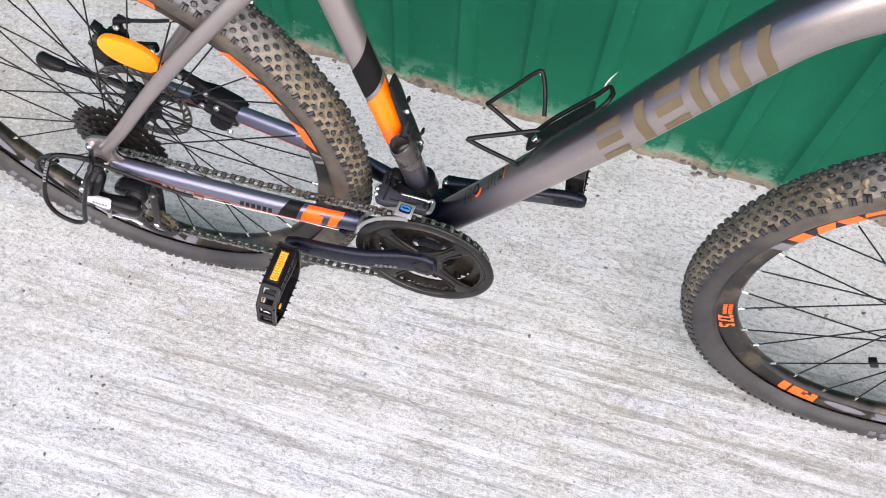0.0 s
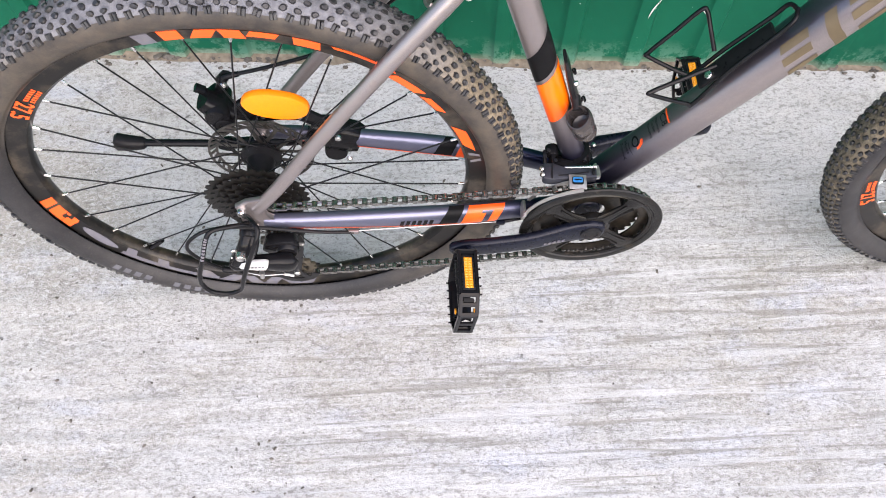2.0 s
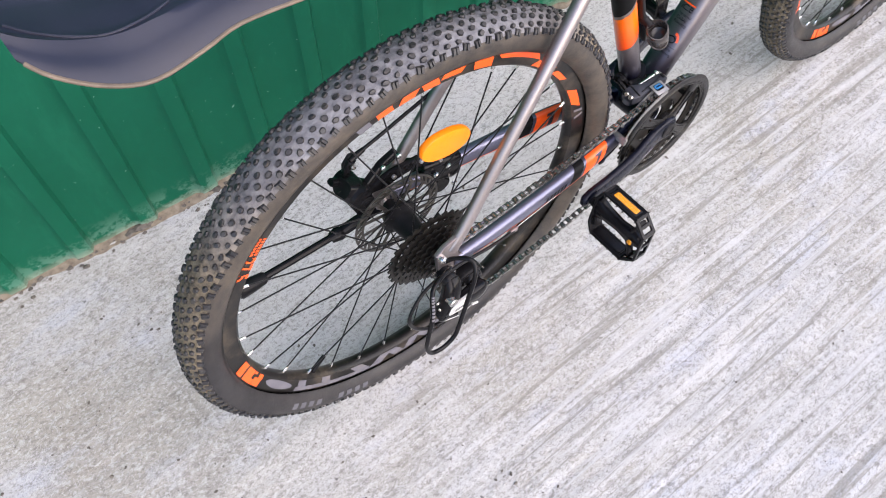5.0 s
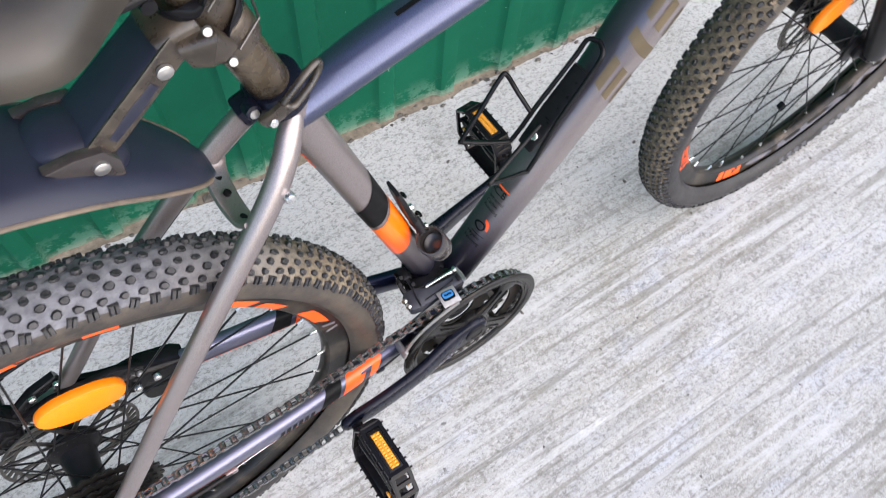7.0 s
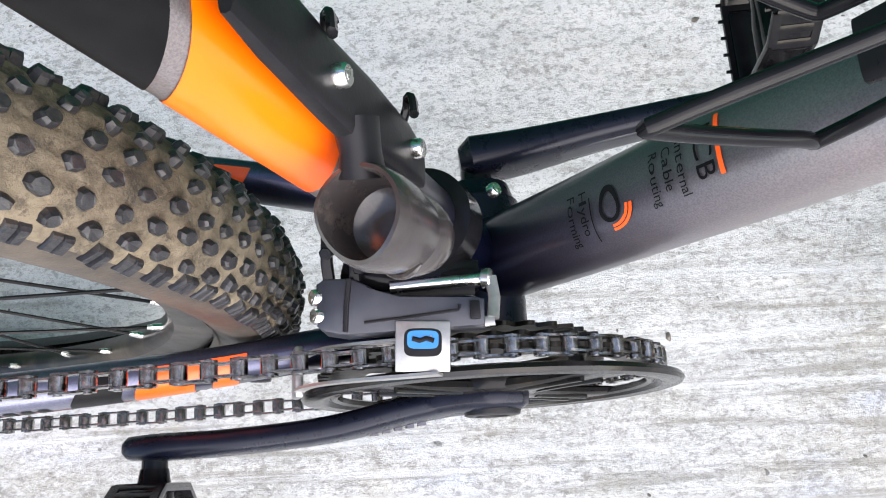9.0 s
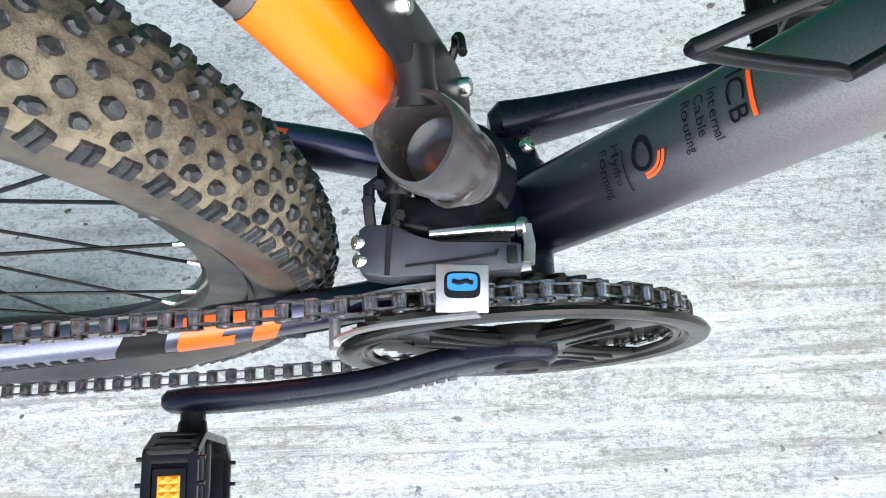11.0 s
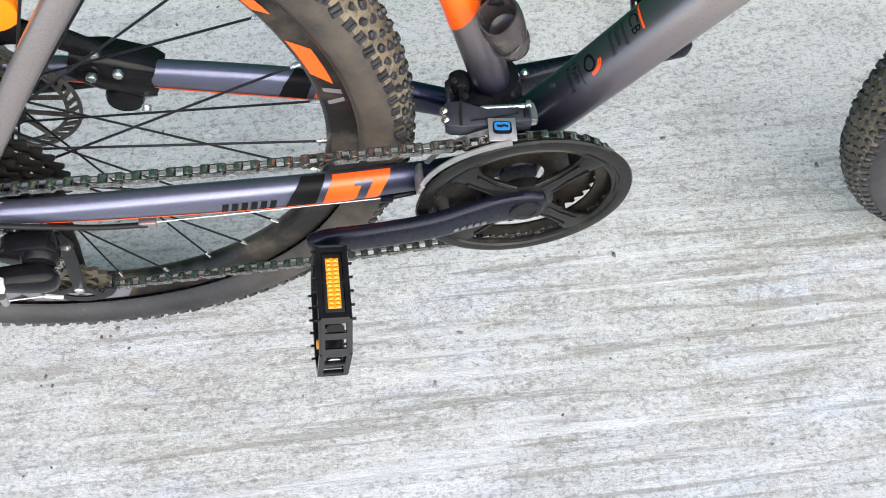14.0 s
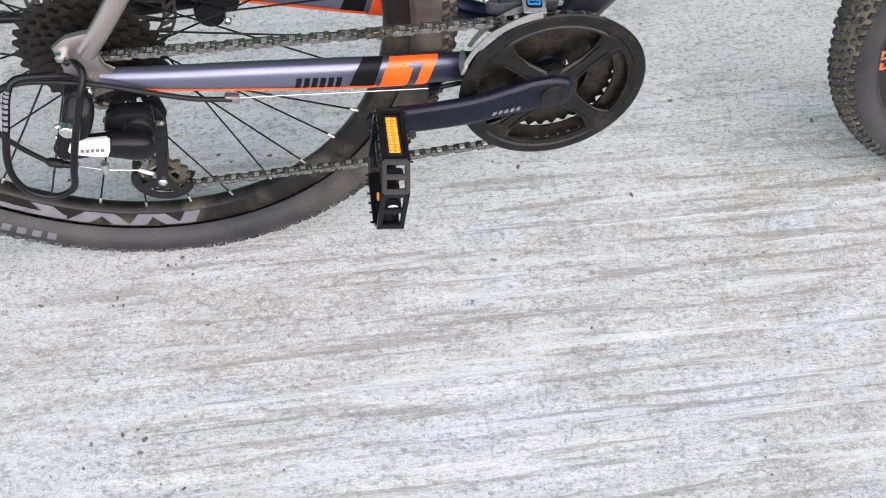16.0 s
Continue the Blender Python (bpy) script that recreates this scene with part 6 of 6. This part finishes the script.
bm = skin(blade, list(range(len(MGS))), steps(-1, 1, 28))
made = bmesh.ops.extrude_face_region(bm, geom=bm.faces[:])
for v in made["geom"]:
    if isinstance(v, bmesh.types.BMVert):
        v.co.z -= 0.0022
part("blade", bm, M_mud, mud, "curved grey plastic blade")
bm = B()
for s in (-1, 1):
    tube(bm, [blade(i, s * 0.99) + Vector((0, 0, -0.0008)) for i in range(2, len(MGS) - 1)], 0.0017, 8)
part("blade_hem", bm, M_hem, mud, "dusty brown hem")
crease = [blade(i, -v) + Vector((0, 0, 0.0004)) for i, v in ((50, 0.15), (47, 0.30), (44, 0.42), (41, 0.46), (38, 0.40), (36, 0.30))]
part("blade_crease", tube(B(), glide(crease, 3), 0.0011, 8), M_mud, mud, "raised crease on the tail")
for i0, i1 in ((22, 26), (26, 22), (26, 30), (30, 26)):
    for s in (-1, 1):
        p = [blade(int(i0 + (i1 - i0) * f), s * (0.12 + 0.55 * f)) + Vector((0, 0, -0.0003)) for f in (0, 0.25, 0.5, 0.75, 1)]
        part("blade_rib", tube(B(), p, 0.0007, 6), M_plastic, mud)
for i in (22, 26, 30):
    bm = tube(B(), [blade(i, v) + Vector((0, 0, -0.0003)) for v in steps(-0.72, 0.72, 12)], 0.0007, 6)
    part("blade_rib", bm, M_plastic, mud)
bm = superpipe(B(), glide([(0.128, 0, 0.798), (0.142, 0, 0.792), (0.162, 0, 0.782), (0.176, 0, 0.766)], 3), [(0.0130, 0.0060), (0.0180, 0.0120), (0.0230, 0.0170), (0.0260, 0.0190), (0.0275, 0.0200), (0.0280, 0.0205), (0.0280, 0.0200), (0.0260, 0.0180), (0.0220, 0.0140), (0.0160, 0.0080)], 18, 0.75)
part("pivot_boss", bm, M_mud, mud, "rounded pivot boss")
for s in (-1, 1):
    bm = slab(B(), [(0.134, 0.8055), (0.152, 0.8060), (0.168, 0.8025), (0.1745, 0.7900), (0.1740, 0.7765), (0.1540, 0.7800)], s * 0.0200, s * 0.0285, 0.0012)
    part("boss_plate", bm, M_clip, mud, "dusty kite-shaped plate")
bm = superpipe(B(), [(0.160, 0, 0.792), (0.176, 0, 0.803), (0.205, 0, 0.825), (0.232, 0, 0.845)], [(0.0225, 0.0085), (0.0215, 0.0095), (0.0200, 0.0090), (0.0180, 0.0090)], 20, 0.35)
part("arm_panel", superpipe(B(), [(0.176, -0.0222, 0.8015), (0.194, -0.0218, 0.8150), (0.210, -0.0212, 0.8270)], [(0.0012, 0.0030), (0.0012, 0.0042), (0.0012, 0.0030)], 10, 0.6), M_mud, mud, "dark recessed panel")
part("arm", bm, M_mud, mud, "dark link arm")
part("arm_plate", superpipe(B(), [(0.164, -0.0214, 0.7945), (0.180, -0.0210, 0.8062), (0.206, -0.0202, 0.8260), (0.232, -0.0186, 0.8450)], [(0.0016, 0.0088), (0.0016, 0.0092), (0.0016, 0.0086), (0.0016, 0.0086)], 14, 0.5), M_strap, mud, "dusty brown side plate of the arm")
for p in ((0.163, -0.0283, 0.792), (0.2177, -0.0215, 0.834)):
    part("bolt", bolt(B(), p, (0, -1, 0), 0.0050, 0.003), M_steel, mud, "dusty hex socket bolt")
axis = Vector((-0.3115, 0, 0.950))
mid = Vector((0.2590, 0, 0.8350))
bm = tube(B(), [mid + axis * k for k in (-0.024, -0.022, -0.004, 0.0, 0.004, 0.026, 0.028)], [0.0165, 0.0190, 0.0192, 0.0178, 0.0198, 0.0198, 0.0175], 28)
part("post_clamp", bm, M_strap, mud, "brown plastic clamp round the seat post")
bm = superpipe(B(), [(0.2240, 0, 0.8380), (0.2340, 0, 0.8440), (0.2460, 0, 0.8480)], [(0.0190, 0.0130), (0.0215, 0.0140), (0.0230, 0.0120)], 18, 0.5)
superpipe(bm, [(0.2330, -0.0200, 0.8380), (0.2460, -0.0270, 0.8420), (0.2540, -0.0225, 0.8300)], [(0.0060, 0.0110), (0.0070, 0.0120), (0.0050, 0.0080)], 14, 0.6)
part("clamp_lug", bm, M_strap, mud, "brown moulded clamp lug")
for p in ((0.2456, -0.0290, 0.8560), (0.2560, -0.0240, 0.8215)):
    part("bolt", bolt(B(), p, (-0.2, -1, 0.5), 0.0030, 0.0034), M_steel, mud, "bright clamp bolt")
for k in (0.006, 0.034):
    ring = [mid + axis * (k + 0.004 * math.cos(w)) + Vector((0.950, 0, 0.3115)) * (0.0212 * math.cos(w)) + Y * (0.0212 * math.sin(w)) for w in steps(0, 2 * math.pi, 32)[:-1]]
    part("strap", tube(B(), ring, [(0.0014, 0.0046)] * 32, 8, axis.cross(Y), closed=True), M_gloss, mud, "black rubber strap")
wire = [mid + axis * k + Vector((0.950, 0, 0.3115)) * f + Y * w for k, f, w in ((0.028, 0.000, -0.0225), (0.028, 0.020, -0.0125), (0.028, 0.0250, 0.010), (-0.010, 0.0250, 0.010), (-0.010, 0.020, -0.0125), (-0.010, 0.000, -0.0225))]
part("wire_bail", tube(B(), wire, 0.0010, 8), M_rotor, mud, "thin bent wire bail")
bm = superpipe(B(), [(0.2780, 0.0160, 0.8560), (0.2960, 0.0200, 0.8540), (0.3040, 0.0190, 0.8480)], [(0.0070, 0.0100), (0.0080, 0.0110), (0.0060, 0.0080)], 12, 0.5)
part("strap_buckle", bm, M_strap, mud, "brown strap buckle")

# brake, kickstand, fork
brake = new("rear_brake_caliper")
brake.parent = bike
tagged(brake, "black mechanical disc brake caliper with cable arm")
bm = B()
superpipe(bm, [(-0.062, 0.066, 0.428), (-0.048, 0.066, 0.412), (-0.030, 0.064, 0.398)], [(0.0140, 0.0120), (0.0170, 0.0165), (0.0140, 0.0130)], 16, 0.6)
lathe(bm, [(0, 0.046), (0.0150, 0.046), (0.0170, 0.052), (0.0160, 0.090), (0.0120, 0.096), (0, 0.096)], 22, False, (-0.046, 0, 0.410))
superpipe(bm, [(-0.030, 0.064, 0.404), (0.000, 0.066, 0.426), (0.026, 0.068, 0.430)], [(0.0060, 0.0075), (0.0060, 0.0060), (0.0055, 0.0070)], 12, 0.6)
superpipe(bm, [(-0.048, 0.084, 0.412), (-0.040, 0.086, 0.432), (-0.032, 0.083, 0.446)], [(0.0035, 0.0060), (0.0035, 0.0050), (0.0045, 0.0065)], 10, 0.6)
superpipe(bm, [(-0.060, 0.078, 0.428), (-0.070, 0.078, 0.436)], [(0.0060, 0.0045)] * 2, 10, 0.6)
part("caliper_body", bm, M_gloss, brake)
bm = B()
lathe(bm, [(0, 0.0440), (0.0050, 0.0440), (0.0056, 0.0455), (0.0090, 0.0450), (0.0118, 0.0462), (0.0128, 0.0500), (0.0128, 0.0600), (0, 0.0600)], 26, False, (-0.0400, 0, 0.3960))
part("piston_cap", bm, M_plastic, brake, "dark round piston cap")
bm = slab(B(), [(-0.0480, 0.4080), (-0.0440, 0.4400), (-0.0330, 0.4520), (-0.0240, 0.4500), (-0.0270, 0.4420), (-0.0340, 0.4360), (-0.0330, 0.4120)], 0.0860, 0.0910, 0.0012)
part("lever_arm", bm, M_black, brake, "black cable lever arm")
bm = slab(B(), [(-0.0300, 0.3960), (-0.0200, 0.4080), (0.0060, 0.4140), (0.0400, 0.4080), (0.0700, 0.4030), (0.0960, 0.3800), (0.0900, 0.3640), (0.0800, 0.3700), (0.0640, 0.3880), (0.0300, 0.3920), (-0.0050, 0.3880)], 0.0560, 0.0620, 0.0012)
part("adapter_bracket", bm, M_gloss, brake, "black adapter bracket on the stays")
part("caliper_rib", superpipe(B(), [(-0.0640, 0.0700, 0.4240), (-0.0560, 0.0560, 0.4020), (-0.0480, 0.0520, 0.3740)], [(0.0050, 0.0050), (0.0050, 0.0062), (0.0045, 0.0050)], 12, 0.6), M_gloss, brake)
for p in ((0.0100, 0.0555, 0.4030), (0.0560, 0.0555, 0.3980), (0.0880, 0.0555, 0.3740)):
    part("bolt", bolt(B(), p, (0, -1, 0), 0.0034, 0.0040), M_steel, brake)
bm = tube(B(), [(-0.034, 0.083, 0.446), (-0.022, 0.083, 0.450), (-0.012, 0.083, 0.452)], [0.0036, 0.0042, 0.0034], 12)
part("barrel_adjuster", bm, M_gloss, brake)
for p, way in (((-0.002, 0.060, 0.428), (0, -1, 0)), ((-0.034, 0.079, 0.438), (0, -1, 0.3)), ((0.024, 0.060, 0.432), (0, -1, 0))):
    part("bolt", bolt(B(), p, way, 0.0038, 0.004), M_bolt, brake, "bright caliper bolt")
part("brake_cable_housing", tube(B(), glide([(-0.014, 0.083, 0.452), (0.040, 0.078, 0.472), (0.110, 0.066, 0.512), (0.185, 0.054, 0.592), (0.245, 0.044, 0.662), (0.285, 0.030, 0.712)], 8), 0.0026, 10), M_black, bike, "black brake cable housing")

kick = new("kickstand")
kick.parent = bike
tagged(kick, "black kickstand folded up beside the rear wheel")
bm = B()
superpipe(bm, [(0.060, 0.0700, 0.356), (0.085, 0.0700, 0.345), (0.118, 0.0690, 0.330), (0.128, 0.0680, 0.326)], [(0.0120, 0.0150), (0.0150, 0.0230), (0.0150, 0.0230), (0.0130, 0.0190)], 16, 0.45)
superpipe(bm, [(0.020, 0.0740, 0.402), (0.050, 0.0720, 0.380), (0.085, 0.0700, 0.362)], [(0.0045, 0.0070), (0.0050, 0.0080), (0.0060, 0.0100)], 12, 0.6)
lathe(bm, [(0, 0.058), (0.0150, 0.058), (0.0165, 0.062), (0.0165, 0.098), (0.0140, 0.102), (0, 0.102)], 20, False, (0.092, 0, 0.306))
part("mount", bm, M_gloss, kick, "black cast mount on the stays")
bm = tube(B(), [(0.092, 0.090, 0.304), (0.030, 0.094, 0.294), (-0.056, 0.100, 0.283), (-0.062, 0.1005, 0.282)], [0.0090, 0.0088, 0.0085, 0.0065], 14)
tube(bm, [(-0.060, 0.1003, 0.2822), (-0.066, 0.101, 0.2812), (-0.080, 0.102, 0.280)], [0.0105, 0.0115, 0.0080], 14)
part("sleeve", bm, M_gloss, kick)
part("leg", rod(B(), (-0.060, 0.1003, 0.2822), (-0.205, 0.1095, 0.2815), 0.0056, 14), M_gloss, kick)
part("foot", superpipe(B(), [(-0.186, 0.1080, 0.2815), (-0.190, 0.1082, 0.2815), (-0.210, 0.1095, 0.2815), (-0.226, 0.1105, 0.2835), (-0.230, 0.1105, 0.2840)], [(0.0060, 0.0060), (0.0085, 0.0085), (0.0100, 0.0110), (0.0110, 0.0135), (0.0090, 0.0110)], 16, 0.7), M_plastic, kick, "rubber foot")
for p, way in (((0.100, 0.0535, 0.352), (0, -1, 0)), ((0.110, 0.0535, 0.304), (0, -1, -0.4)), ((0.078, 0.0535, 0.350), (0, -1, 0))):
    part("bolt", bolt(B(), p, way, 0.0044, 0.005), M_bolt, kick, "bright mount bolt")

fork = new("suspension_fork")
fork.parent = bike
tagged(fork, "black suspension fork")
for s in (-1, 1):
    part("lower_leg", tube(B(), [(1.002, s * 0.060, 0.610), (1.004, s * 0.060, 0.606), (1.060, s * 0.060, 0.480), (1.108, s * 0.060, 0.372), (1.116, s * 0.0595, 0.350)], [0.0185, 0.0205, 0.0200, 0.0180, 0.0140], 20), M_black, fork)
    part("stanchion", tube(B(), [(0.925, s * 0.060, 0.778), (1.004, s * 0.060, 0.606)], 0.0140, 18), M_steel, fork)
    part("fork_end", slab(B(), [(1.104, 0.372), (1.108, 0.338), (1.120, 0.334), (1.130, 0.342), (1.128, 0.362), (1.118, 0.376)], s * 0.056, s * 0.064, 0.001), M_black, fork)
bm = superpipe(B(), [(0.930, -0.078, 0.776), (0.928, -0.050, 0.786), (0.922, 0, 0.792), (0.928, 0.050, 0.786), (0.930, 0.078, 0.776)], [(0.0190, 0.0150), (0.0210, 0.0180), (0.0230, 0.0190), (0.0210, 0.0180), (0.0190, 0.0150)], 18, 0.7, Vector((1, 0, 0)))
part("crown", bm, M_black, fork)
bm = tube(B(), glide([(0.998, -0.060, 0.600), (0.984, -0.052, 0.690), (0.974, 0.0, 0.720), (0.984, 0.052, 0.690), (0.998, 0.060, 0.600)], 6), 0.0100, 14)
part("arch", bm, M_black, fork)
bm = B()
superpipe(bm, [(1.046, 0.062, 0.420), (1.060, 0.064, 0.396), (1.070, 0.062, 0.372)], [(0.0150, 0.0130), (0.0170, 0.0165), (0.0140, 0.0130)], 16, 0.6)
lathe(bm, [(0, 0.040), (0.0150, 0.040), (0.0165, 0.046), (0.0155, 0.086), (0, 0.090)], 20, False, (1.056, 0, 0.392))
part("front_caliper", bm, M_gloss, fork, "black front brake caliper")

# small things by the fence
bm = tube(B(), [FENCE @ Vector((x, y, z)) for x, y, z in ((-0.262, -0.012, 0.585), (-0.200, -0.010, 0.540), (-0.155, -0.012, 0.492))], [0.0016, 0.0018, 0.0012], 6)
part("paint_drip", bm, M_pale, fence, "thin pale pinkish streak on the paint")
bpy.data.objects["paint_drip"].matrix_parent_inverse = FENCE.inverted()
bm = skin(lambda u, v: FENCE @ Vector((0.622 + 0.004 * u + 0.012 * u * u + 0.0028 * (v - 0.5) * math.sin(math.pi * min(max(u, 0.05), 0.95)), -0.0105, 0.135 + 0.055 * u)), steps(0, 1, 10), [0, 1])
part("paint_scrape", bm, M_white, fence, "pale curved scrape in the paint")
bpy.data.objects["paint_scrape"].matrix_parent_inverse = FENCE.inverted()
